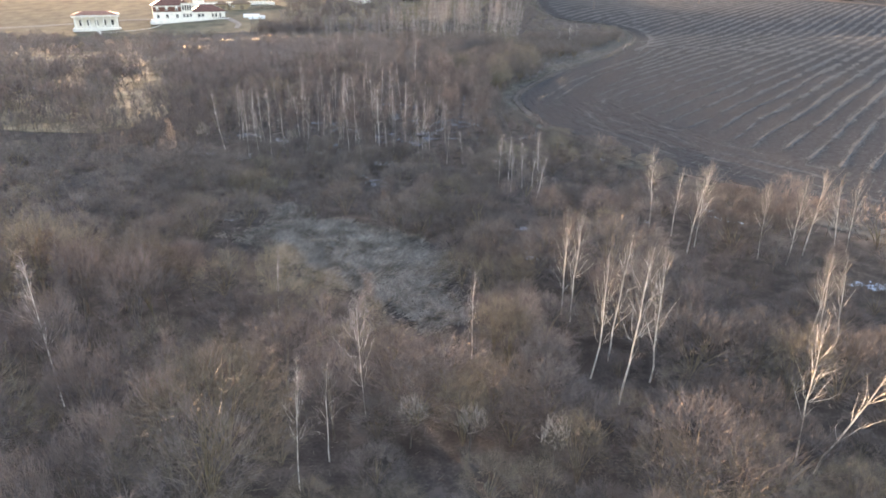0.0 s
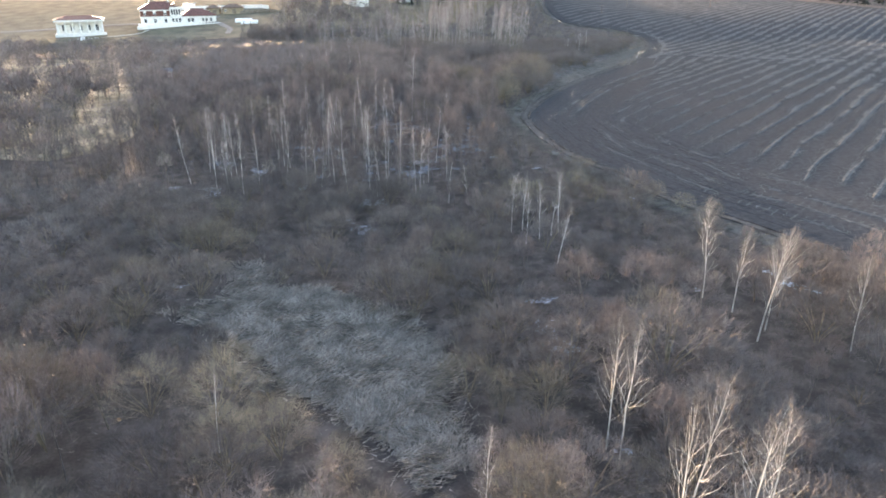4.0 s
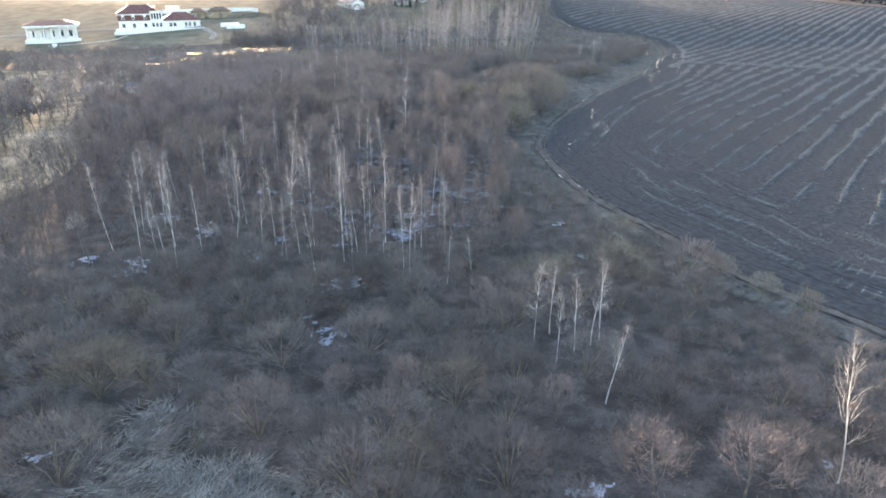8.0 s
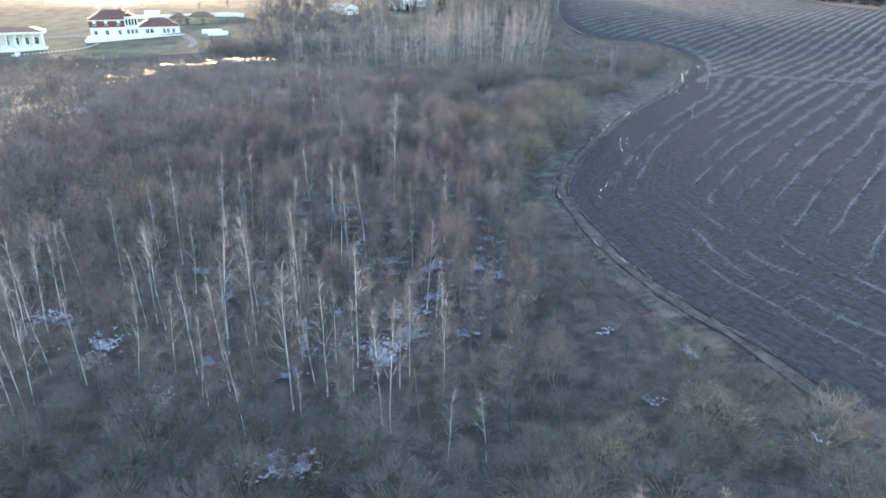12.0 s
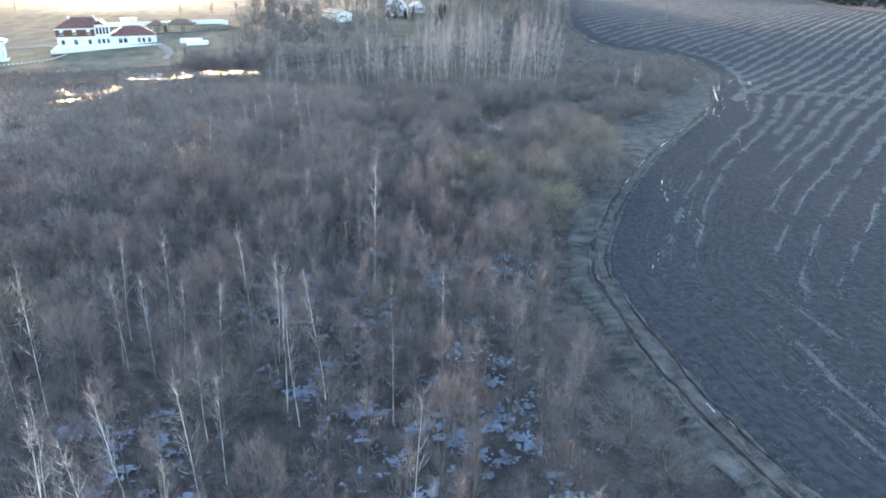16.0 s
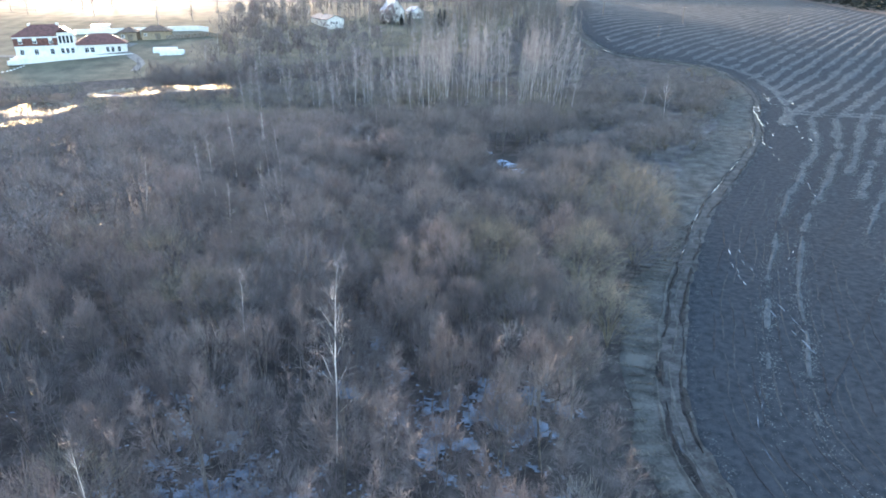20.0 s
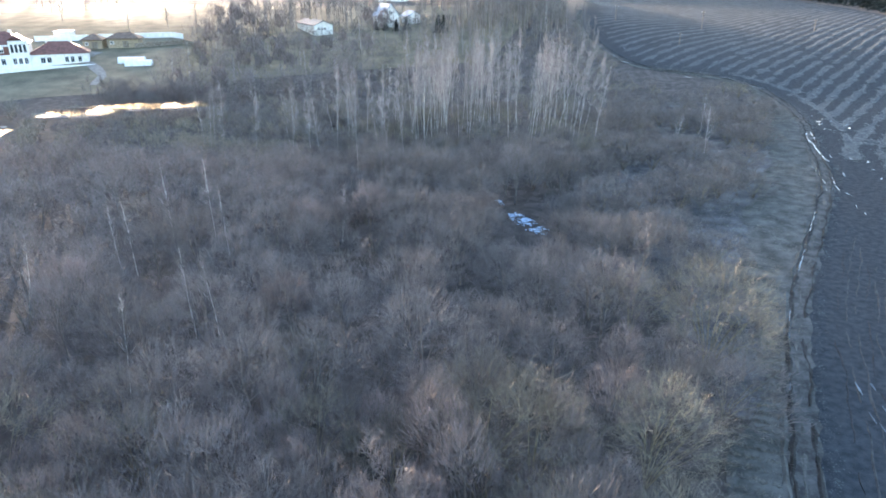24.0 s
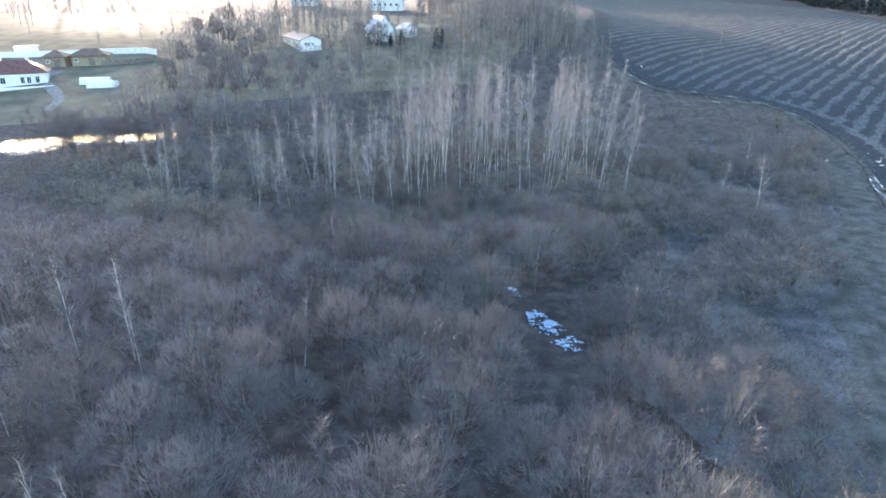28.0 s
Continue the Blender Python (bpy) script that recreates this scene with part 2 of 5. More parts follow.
def even(line, n):
    s = np.r_[0, np.cumsum(np.linalg.norm(np.diff(line, axis=0), axis=1))]
    k = np.linspace(0, s[-1], n)
    return np.stack([np.interp(k, s, line[:, 0]), np.interp(k, s, line[:, 1])], -1)


def rough(x, y, scale, amount):
    return np.array([noise.noise((a * scale, b * scale, 3.1)) for a, b in zip(np.ravel(x), np.ravel(y))]).reshape(np.shape(x)) * amount


def loft(name, a, b, across, material, lift, relief=0.0, power=1.0, label="", kind="structure", taper=True, parent=None):
    """A sheet of ground between two lines of equal length, lifted a little off the land below."""
    t = np.linspace(0, 1, across + 1) ** power
    g = a[:, None, :] * (1 - t)[None, :, None] + b[:, None, :] * t[None, :, None]
    x, y = g[..., 0], g[..., 1]
    up = np.full(x.shape, lift)
    if relief:
        up = up + rough(x, y, 0.35, relief)
    if taper:
        up[:, 0] = 0.01
        up[:, -1] = 0.01
    z = terrain(x, y) + up
    v = np.stack([x, y, z], -1).reshape(-1, 3)
    n, m = x.shape
    i = (np.arange(n - 1)[:, None] * m + np.arange(m - 1)[None, :]).ravel()
    f = np.stack([i, i + m, i + m + 1, i + 1], -1)
    ob = bulk(name, v, f, material, 4)
    if parent:
        ob.parent = parent
    return tagged(ob, label, "", "", kind) if label else ob


# ---------------------------------------------------------------- the land
def axis(a, b, step, reach, grow=1.25):
    mid = list(np.arange(a, b + 0.1, step))
    out, d = [], step
    lo, hi = a, b
    while hi < reach or lo > -reach:
        d *= grow
        lo, hi = lo - d, hi + d
        out.append((lo, hi))
    return np.array([o[0] for o in out[::-1]] + mid + [o[1] for o in out])


gx, gy = axis(-170, 170, 4.0, 4200, 1.18), axis(15, 520, 4.0, 4200, 1.18)
X, Y = np.meshgrid(gx, gy, indexing="ij")
Z = terrain(X, Y) + rough(X, Y, 0.16, 0.10) - 0.06
n, m = X.shape
i = (np.arange(n - 1)[:, None] * m + np.arange(m - 1)[None, :]).ravel()
ground = bulk("ground", np.stack([X, Y, Z], -1).reshape(-1, 3), np.stack([i, i + m, i + m + 1, i + 1], -1), M_LITTER, 4)
tagged(ground, "brown leaf litter and dead grass on a wet valley floor", "ground", "", "structure")

TRACK = curve([(64, 62), (55, 87), (46, 101), (39.5, 112), (35, 119), (31.8, 126), (29.5, 133.6), (26.7, 140), (23.9, 147.6), (21.8, 157), (20.5, 170), (20, 178.6), (20.9, 184.7), (23.3, 192), (27, 202.4), (32.5, 214.8), (40.4, 231), (52.5, 251), (67.6, 276.7), (78, 301), (89, 327), (96.5, 353), (97, 373), (88, 386), (74, 392), (65, 402), (61, 430), (66, 480), (90, 600)], 1.2)
SIDE = normals(TRACK)
EDGE = TRACK + SIDE * 1.0
FAR = curve([(250, -10), (330, 60), (350, 250), (320, 430), (272, 560), (300, 700), (335, 830), (413, 1060), (330, 1300), (160, 1300)], 4)
NF = 360
E_LINE = even(np.vstack([EDGE, [[110, 720], [150, 1290]]]), NF)
F_LINE = even(FAR, NF)
field = loft("field", E_LINE, F_LINE, 80, M_SOIL, 0.12, 0.04, 1.7, "dark ploughed field with pale stubble rows, wet soil")
# rows of pale stubble left by the plough, about five metres apart, running up the slope
U_DIR, Q_DIR = np.array([0.62, 0.785]), np.array([0.785, -0.62])
ring = np.vstack([E_LINE, F_LINE[::-1]])


def inside(px, py, poly):
    x1, y1 = poly[:, 0], poly[:, 1]
    x2, y2 = np.roll(x1, -1), np.roll(y1, -1)
    c = ((y1 > py) != (y2 > py)) & (px < (x2 - x1) * (py - y1) / (y2 - y1 + 1e-12) + x1)
    return c.sum() % 2 == 1


def ribbon(name, line, width, lift, material, parent, rng, strands=3, gaps=0.25):
    """A low ragged ridge along a line, made of a few broken strands."""
    nn = normals(line)
    v, f = [], []
    key = rng.uniform(0, 50)
    for st in range(strands):
        off = (st - (strands - 1) / 2) * width / max(1, strands)
        last = None
        for k, (p, s) in enumerate(zip(line, nn)):
            fade = min(1.0, k / 3, (len(line) - 1 - k) / 3)
            nz = noise.noise((p[0] * 0.22 + key, p[1] * 0.22, st * 3.7)) + 0.5 * noise.noise((p[0] * 0.9, p[1] * 0.9, key + st))
            w = width / strands * fade * (0.9 + 1.5 * nz)
            if w < gaps * width / strands:
                last = None
                continue
            sh = off + 0.45 * noise.noise((p[0] * 0.15 + key, p[1] * 0.15, 1.0)) + 0.10 * rng.uniform(-1, 1)
            b = len(v)
            for o, u in ((-0.6, 0.0), (0, 1.0), (0.6, 0.0)):
                q = p + s * (sh + o * w)
                v.append((q[0], q[1], ground_z(q[0], q[1]) + 0.10 + lift * u * (0.6 + 0.8 * rng.random())))
            if last is not None:
                f += [(last, last + 1, b + 1, b), (last + 1, last + 2, b + 2, b + 1)]
            last = b
    return link(name, v, f, material, parent)


def straw_row(line, rng, dense=1.0, spread=0.6, bed=True):
    """A soft mottled row of straw and clods lying along a line, thickest along its middle."""
    nn = normals(line)
    v, f, bv, bf = [], [], [], []
    key = rng.uniform(0, 90)
    last = None
    for k, (p, s) in enumerate(zip(line, nn)):
        away = np.hypot(p[0] - 2, max(0, p[1] - 190))
        far = away > 140
        big = 1.0 + 1.9 * min(1.0, max(0.0, (away - 60) / 110))
        nz = noise.noise((p[0] * 0.14 + key, p[1] * 0.14, 2.0)) + 0.5 * noise.noise((p[0] * 0.5, p[1] * 0.5, key))
        mid = 0.6 * noise.noise((p[0] * 0.08 + key, p[1] * 0.08, 5.0))
        if bed:
            w = (0.20 + 0.77 * min(1.0, max(0.0, (away - 50) / 110))) * (1 + 1.4 * nz) * min(1.0, k / 3, (len(line) - 1 - k) / 3)
            if w > 0.12:
                b = len(bv)
                for o in (-1, -0.3, 0.4, 1):
                    q = p + s * (mid + o * w * rng.uniform(0.6, 1.4))
                    bv.append((q[0], q[1], ground_z(q[0], q[1]) + (0.19 + rng.uniform(0, 0.05) if abs(o) < 1 else 0.12)))
                if last is not None:
                    for j in range(3):
                        bf += [(last + j, last + j + 1, b + j + 1), (last + j, b + j + 1, b + j)]
                last = b
            else:
                last = None
        for c in range(int((11 if far else 60) * (0.3 if away > 340 else 1.0) * dense * max(0, 0.85 + 1.2 * nz) + rng.random())):
            o = rng.gauss(0, spread) + mid
            q = p + s * o + U_DIR * rng.uniform(-0.9, 0.9)
            z, b = ground_z(q[0], q[1]) + 0.19, len(v)
            rad, turn = (0.02 + 0.058 * rng.random() ** 1.6) * big * (2.0 if far else 1.0), rng.uniform(0, 6.28)
            for j in range(3):
                a = turn + j * 2.0944
                e = 1.3 * rad * rng.uniform(0.4, 1.6)
                v.append((q[0] + e * math.cos(a), q[1] + e * math.sin(a), z + rng.uniform(-0.02, 0.05)))
            f.append((b, b + 1, b + 2))
    for vs, fs, mt in ((v, f, M_STRAW if bed else M_STALE), (bv, bf, M_STALE)):
        if fs:
            ob = bulk("stubble_row", vs, fs, mt, 3)
            ob.parent = field
            tagged(ob, kind="stuff")


rng = random.Random(5)
laid = []
E_DIR = np.gradient(E_LINE, axis=0)
E_DIR /= np.linalg.norm(E_DIR, axis=1)[:, None]
for q in np.arange(-278.05 - 54 * 4.95, 160, 4.95)[::-1]:
    pts, limit = [], rng.uniform(-2.5, 4.5)
    hit = [p for p in np.arange(1260, -150, -8.0) if inside(*(U_DIR * p + Q_DIR * q), ring) and (U_DIR * p + Q_DIR * q)[0] < 330]
    if not hit:
        continue
    xy = U_DIR * hit[0] + Q_DIR * q
    run = 0.0
    while run < 1100:
        gap = np.hypot(*(E_LINE - xy).T)
        j = int(np.argmin(gap))
        d = gap[j]
        low = E_LINE[j][1] < 171
        w = 0.0 if low or xy[1] > 300 else 0.85 * float(smooth_step(34, 7, d))
        t = -E_DIR[j]
        back = -U_DIR * (1 - w) + t * w
        back = back / np.linalg.norm(back)
        away = np.hypot(xy[0] - 2, max(0, xy[1] - 190))
        step = 1.0 if away < 140 else 1.8 if away < 330 else 4.0
        xy = xy + back * step + Q_DIR * 0.02 * math.sin(run * 0.09 + q)
        run += step
        if d < 5.0 or (low and d < 24 + limit) or not inside(xy[0], xy[1], ring) or xy[1] < 55 or (laid and d < 60 and xy[1] < 300 and np.min(np.hypot(*(laid[-1] - xy).T)) < 2.7):
            break
        pts.append(xy.copy())
    if len(pts) > 12:
        laid.append(np.array(pts))
        straw_row(laid[-1], rng)
for off, y0, y1 in ((8.2, 92, 164), (12.6, 72, 176), (17.0, 66, 174), (21.6, 64, 160)):
    k = (TRACK[:, 1] > y0) & (TRACK[:, 1] < y1)
    row = (TRACK + SIDE * off)[k]
    row = row + SIDE[k] * rough(row[:, 0], row[:, 1], 0.12, 1.6)[:, None]
    n = 0
    while n < len(row) - 8:
        m = n + rng.randrange(14, 34)
        straw_row(row[n:m], rng, 0.9)
        n = m + rng.randrange(0, 4)
# narrow dark furrows left by the plough between the rows
fv, ff = [], []
for n in range(190):
    q, p0, ln = rng.uniform(-150, 40), rng.uniform(150, 330), rng.uniform(25, 120)
    last = None
    for p in np.arange(p0, p0 + ln, 3.0):
        c = U_DIR * p + Q_DIR * (q + 0.3 * math.sin(p * 0.05 + n))
        if not inside(c[0], c[1], ring) or np.min(np.hypot(*(E_LINE - c).T)) < 9:
            last = None
            continue
        w, b = rng.uniform(0.03, 0.09), len(fv)
        for o in (-w, w):
            e = c + Q_DIR * o
            fv.append((e[0], e[1], ground_z(e[0], e[1]) + 0.18))
        if last is not None:
            ff.append((last, last + 1, b + 1, b))
        last = b
ob = bulk("furrow", fv, ff, M_FURROW, 4)
ob.parent = field
tagged(ob, kind="stuff")
# fine plough ridges that follow the bend of the track
for n, off in enumerate(np.arange(3.4, 25, 0.95)):
    y0, y1 = (96 + 1.4 * off, 268 - 3.0 * off)
    k = (TRACK[:, 1] > y0) & (TRACK[:, 1] < y1)
    row = (TRACK + SIDE * (off + rng.uniform(-0.2, 0.2)))[k]
    ribbon("plough_ridge", row, 0.15, 0.07, M_FURROW if n % 3 == 0 else M_RIDGE, field, rng, 1, 0.45)
k = (TRACK[:, 1] > 295) & (TRACK[:, 1] < 385)
straw_row((TRACK + SIDE * 7.0)[k], rng)
straw_row(curve([(88, 306), (104, 301), (125, 291), (150, 284)], 1.0), rng)
straw_row(curve([(90, 309), (106, 304), (127, 294), (152, 287)], 1.0), rng)

# the track: dry verge, mud bed, two ruts with a grass crown between them
INNER = TRACK - SIDE * (1.7 + 0.5 * smooth_step(150, 190, TRACK[:, 1]) * (1 - smooth_step(330, 380, TRACK[:, 1])) + 6.0 * smooth_step(212, 262, TRACK[:, 1]) * (1 - smooth_step(318, 352, TRACK[:, 1])) + 1.5)[:, None]
NT = len(TRACK)
INNER = INNER - SIDE * (rough(TRACK[:, 0], TRACK[:, 1], 0.10, 2.6) + rough(TRACK[:, 0], TRACK[:, 1], 0.25, 0.8))[:, None]
verge = loft("verge", INNER, TRACK - SIDE * 0.6, 14, M_VERGE, 0.09, 0.10, 1.0, "pale dry grass verge beside the muddy track")
k = (np.arange(NT) > np.argmax(TRACK[:, 1] > 208)) & (np.arange(NT) < np.argmax(TRACK[:, 1] > 352))
PAST = (INNER - SIDE * (6 + 16 * smooth_step(208, 255, TRACK[:, 1]) + rough(TRACK[:, 0], TRACK[:, 1], 0.08, 5.0) + rough(TRACK[:, 0], TRACK[:, 1], 0.55, 3.2) + rough(TRACK[:, 0], TRACK[:, 1], 1.6, 1.6))[:, None])[k]
loft("pasture", PAST, (INNER + SIDE * 0.8)[k], 30, M_PASTURE, 0.05, 0.10, 1.0, "pale matted dead grass between the bushes on the slope")
ragged = rough(TRACK[:, 0], TRACK[:, 1], 0.45, 0.5)[:, None] + rough(TRACK[:, 0], TRACK[:, 1], 1.6, 0.3)[:, None]
track = loft("track", TRACK - SIDE * (1.25 + ragged), TRACK + SIDE * (1.3 - 1.4 * ragged), 8, M_BED, 0.17, 0.07, 1.0, "muddy farm track with two deep ruts")
for o in (-0.8, 0.7):
    ribbon("rut", (TRACK + SIDE * o)[40:], 0.5, 0.17, M_MUD, track, rng, 1, 0.1)
ribbon("grass_crown", (TRACK - SIDE * 0.1)[40:], 0.5, 0.10, M_VERGE, track, rng, 1, 0.05)
ribbon("rut_lip", (TRACK - SIDE * 1.35)[40:], 0.4, 0.14, M_VERGE, track, rng, 1, 0.35)
for o, dn, sp in ((0.75, 0.3, 0.25), (1.6, 0.5, 0.35)):
    straw_row((TRACK + SIDE * o)[60:-120], rng, dn, sp, False)


def pool(name, line, width, material, label, lift=0.20):
    nn = normals(line)
    r = random.Random(int(line[0][0] * 100))
    v, f = [], []
    for k, (p, s) in enumerate(zip(line, nn)):
        w = width * (math.sin(math.pi * (k + 0.3) / (len(line) - 0.4)) ** 0.5) * r.uniform(0.55, 1.2)
        for o in (-0.5, 0.5):
            q = p + s * o * w
            v.append((q[0], q[1], ground_z(p[0], p[1]) + lift))
        if k:
            b = 2 * (k - 1)
            f.append((b, b + 1, b + 3, b + 2))
    ob = link(name, v, f, material)
    sol = ob.modifiers.new("depth", "SOLIDIFY")
    sol.thickness = 0.03
    return tagged(ob, label, "puddle", "puddles on the track", "structure")


def along(y0, y1, off):
    k = (TRACK[:, 1] >= y0) & (TRACK[:, 1] <= y1) & (np.arange(NT) < NT - 60)
    return (TRACK + SIDE * off)[k]


for y0, y1, o, w, m in ((210, 219, -0.75, 0.12, 1), (221, 234, -0.75, 0.15, 1), (236, 247, -0.8, 0.16, 1), (249, 262, -0.85, 0.14, 1), (177, 180, -0.75, 0.14, 1), (167, 174, -0.8, 0.1, 1), (157, 160.5, -0.8, 0.12, 1), (152.3, 154.6, 0.35, 0.12, 0), (150.4, 152.5, 0.75, 0.12, 0)):
    pool("puddle", along(y0, y1, o), w, M_RUT if m else M_GLINT, "long water-filled wheel rut, sky reflection partly put into its colour")
rng = random.Random(11)
TYRE = [[(83.3, 315.9), (80.7, 309.4), (78.7, 302.4), (77.2, 298.1), (75.5, 292.7), (75.1, 289.5)], [(85.0, 316.4), (83.2, 311.6), (79.3, 303.5), (78.4, 300.3)], [(69.8, 279.3), (68.1, 275.0), (67.0, 270.7), (67.6, 267.5)], [(72.9, 282.0), (71.3, 278.2)], [(77.9, 295.4), (76.6, 292.2)], [(83.9, 333.1), (81.3, 324.0)], [(69.7, 285.8), (68.6, 281.5), (66.5, 275.0), (64.5, 270.7)], [(65.3, 263.7), (62.8, 257.8)], [(37.3, 215.8), (36.1, 210.4), (35.5, 204.9)], [(38.6, 215.7), (37.5, 209.3)], [(35.6, 199.0), (35.4, 192.5), (35.6, 190.4)], [(36.8, 200.7), (36.6, 194.2)], [(28.5, 185.0), (26.9, 182.3), (25.4, 178.0), (25.3, 174.8)], [(41.7, 209.3), (45.7, 216.3)], [(63.1, 249.7), (58.8, 234.6)]]
for k, pts in enumerate(TYRE):
    pts = curve(pts, 0.5)
    wide = (0.38, 0.26, 0.2, 0.26, 0.26, 0.26, 0.16, 0.17, 0.16, 0.13, 0.16, 0.12, 0.12, 0.1, 0.1)[k]
    n = 0
    while n < len(pts) - 2:
        m = n + rng.randrange(3, 8 if k < 5 else 6)
        if m - n >= 3 and len(pts[n:m]) > 2:
            pool("puddle", pts[n:m] + np.array([rng.gauss(0, 0.2), rng.gauss(0, 0.2)]), wide * rng.uniform(0.5, 1.1), M_RUT if k in (5, 6, 7, 12, 13, 14) else M_GLINT if k < 5 else M_RUT_SHINE, "curved tyre rut full of water, sky shine put into its colour", 0.26)
        n = m + rng.randrange(0, 3 if k < 5 else 5)
for k in range(24):
    cx, cy = (rng.gauss(93, 4), rng.gauss(326, 5)) if k < 12 else (rng.gauss(78, 4), rng.gauss(295, 9))
    if not inside(cx, cy, ring):
        continue
    a = rng.gauss(1.0, 0.3)
    n = np.linspace(0, rng.uniform(0.5, 1.9), 5)
    pool("puddle", np.stack([cx + n * math.cos(a), cy + n * math.sin(a)], -1), rng.uniform(0.2, 0.42), M_GLINT, "small puddle in the field corner, painted pale as a glint", 0.26)
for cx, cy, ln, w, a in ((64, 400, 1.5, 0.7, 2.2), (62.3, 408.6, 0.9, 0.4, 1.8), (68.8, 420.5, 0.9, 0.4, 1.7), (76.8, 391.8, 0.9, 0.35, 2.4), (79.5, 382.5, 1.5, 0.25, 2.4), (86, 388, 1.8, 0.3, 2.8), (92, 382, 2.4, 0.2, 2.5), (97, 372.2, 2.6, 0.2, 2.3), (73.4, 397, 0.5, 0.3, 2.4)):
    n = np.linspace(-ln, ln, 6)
    pool("puddle", np.stack([cx + n * math.cos(a), cy + n * math.sin(a)], -1), w, M_GLINT, "puddle on the far track, painted pale as a glint", 0.3)

# small puddles of meltwater along the furrows near the wood, their glint painted by pale colour
gv, gf = [], []
for k in range(230):
    c = np.array([rng.uniform(36, 125), rng.uniform(88, 205)])
    if not inside(c[0], c[1], ring) or noise.noise((c[0] * 0.06, c[1] * 0.06, 21.0)) < -0.05 or np.min(np.hypot(*(E_LINE - c).T)) < 6:
        continue
    a = U_DIR * rng.uniform(0.08, 0.26) + Q_DIR * rng.uniform(-0.04, 0.04)
    b, w, z = Q_DIR * rng.uniform(0.025, 0.055), len(gv), ground_z(c[0], c[1]) + 0.25
    gv += [(*(c - a - b), z), (*(c + a - b * 0.6), z), (*(c + a * 0.8 + b), z), (*(c - a * 0.9 + b), z)]
    gf.append((w, w + 1, w + 2, w + 3))
tagged(bulk("meltwater", gv, gf, M_GLINT, 4), "tiny puddles of meltwater in the furrows, painted pale as glints", "puddle", "", "stuff")

# the left meadow and the lawn below the big house
MR = curve([(-66, 142), (-60, 150), (-60, 165), (-73, 200), (-79, 240), (-88, 285)], 3)
ML = even(curve([(-78, 143), (-105, 150), (-140, 146), (-175, 158), (-215, 163), (-250, 182), (-330, 215), (-330, 290)], 3), len(MR))
loft("meadow", MR, ML, 60, M_MEADOW, 0.10, 0.12, 1.5, "wet meadow with dead grass, low sun's glare put into its pale colour")
LA = curve([(-260, 340), (-140, 352), (-110, 362), (-75, 372), (-50, 383), (20, 402)], 3)
LB = even(curve([(-300, 560), (-160, 560), (-60, 545), (60, 560)], 3), len(LA))
loft("lawn", LA, LB, 40, M_LAWN, 0.12, 0.1, 1.0, "brown-green lawn sloping up to the village")


def blob(name, cx, cy, rx, ry, material, lift, label, category, seed, turn=0.0, holes=0.35, kind="structure", dome=0.05):
    """A flat patch with a ragged outline, lying on the land."""
    r = random.Random(seed)
    nseg, rings = 26, 4
    v, f = [(cx, cy, ground_z(cx, cy) + lift + dome)], []
    ca, sa = math.cos(turn), math.sin(turn)
    for k in range(1, rings + 1):
        for j in range(nseg):
            a = 2 * math.pi * j / nseg
            w = 1 + holes * (noise.noise((math.cos(a) * 1.7 + seed, math.sin(a) * 1.7, seed * 0.37)) * 1.4) + r.uniform(-holes, holes) * 0.5 * (k == rings)
            x, y = rx * w * k / rings * math.cos(a), ry * w * k / rings * math.sin(a)
            x, y = cx + x * ca - y * sa, cy + x * sa + y * ca
            v.append((x, y, ground_z(x, y) + lift + (dome * r.uniform(0.3, 1) if k < rings else -lift - 0.1)))
    for j in range(nseg):
        f.append((0, 1 + j, 1 + (j + 1) % nseg))
        for k in range(rings - 1):
            a, b = 1 + k * nseg, 1 + (k + 1) * nseg
            f.append((a + j, b + j, b + (j + 1) % nseg, a + (j + 1) % nseg))
    return tagged(link(name, v, f, material), label, category, "", kind)


# the matted reed bed in the clearing
REED_EDGE = np.array([(-25.0, 86.5), (-18.5, 82.0), (-13, 78), (-11.5, 74), (-6, 70.5), (-2.2, 66), (-0.2, 63.0), (1.8, 63.5), (2.2, 69), (1.6, 77), (0.8, 81), (-1.6, 83), (-4.2, 86), (-8, 89.5), (-12, 90.5), (-16, 92), (-18.5, 98), (-21, 97), (-19.5, 90)])


def in_reeds(x, y, grow=0.0):
    """Inside the ragged wedge of the clearing; grow: metres by which its edge is moved out."""
    wx, wy = 1.6 * noise.noise((x * 0.22, y * 0.22, 12.0)) + 0.7 * noise.noise((x * 0.8, y * 0.8, 2.0)), 1.6 * noise.noise((x * 0.22, y * 0.22, 40.0)) + 0.7 * noise.noise((x * 0.8, y * 0.8, 9.0))
    if inside(x + wx, y + wy, REED_EDGE):
        return True
    return grow > 0 and any(inside(x + wx + a, y + wy + b, REED_EDGE) for a, b in ((grow, 0), (-grow, 0), (0, grow), (0, -grow)))


rv, rf, seen = [], [], {}
for i in range(96):
    for j in range(110):
        x, y = -30 + 0.42 * i, 62 + 0.42 * j
        if not in_reeds(x + 0.21, y + 0.21):
            continue
        quad = []
        for a, b in ((i, j), (i + 1, j), (i + 1, j + 1), (i, j + 1)):
            if (a, b) not in seen:
                seen[(a, b)] = len(rv)
                px, py = -30 + 0.42 * a, 62 + 0.42 * b
                rv.append((px + 0.15 * noise.noise((px * 3, py * 3, 0)), py + 0.15 * noise.noise((px * 3, py * 3, 8)), 0.10 + 0.10 * noise.noise((px * 0.9, py * 0.9, 1))))
            quad.append(seen[(a, b)])
        rf.append(quad)
tagged(bulk("reed_bed", rv, rf, M_REEDBED, 4), "grey matted bed of flattened dry reeds in a clearing", "reeds", "", "structure")
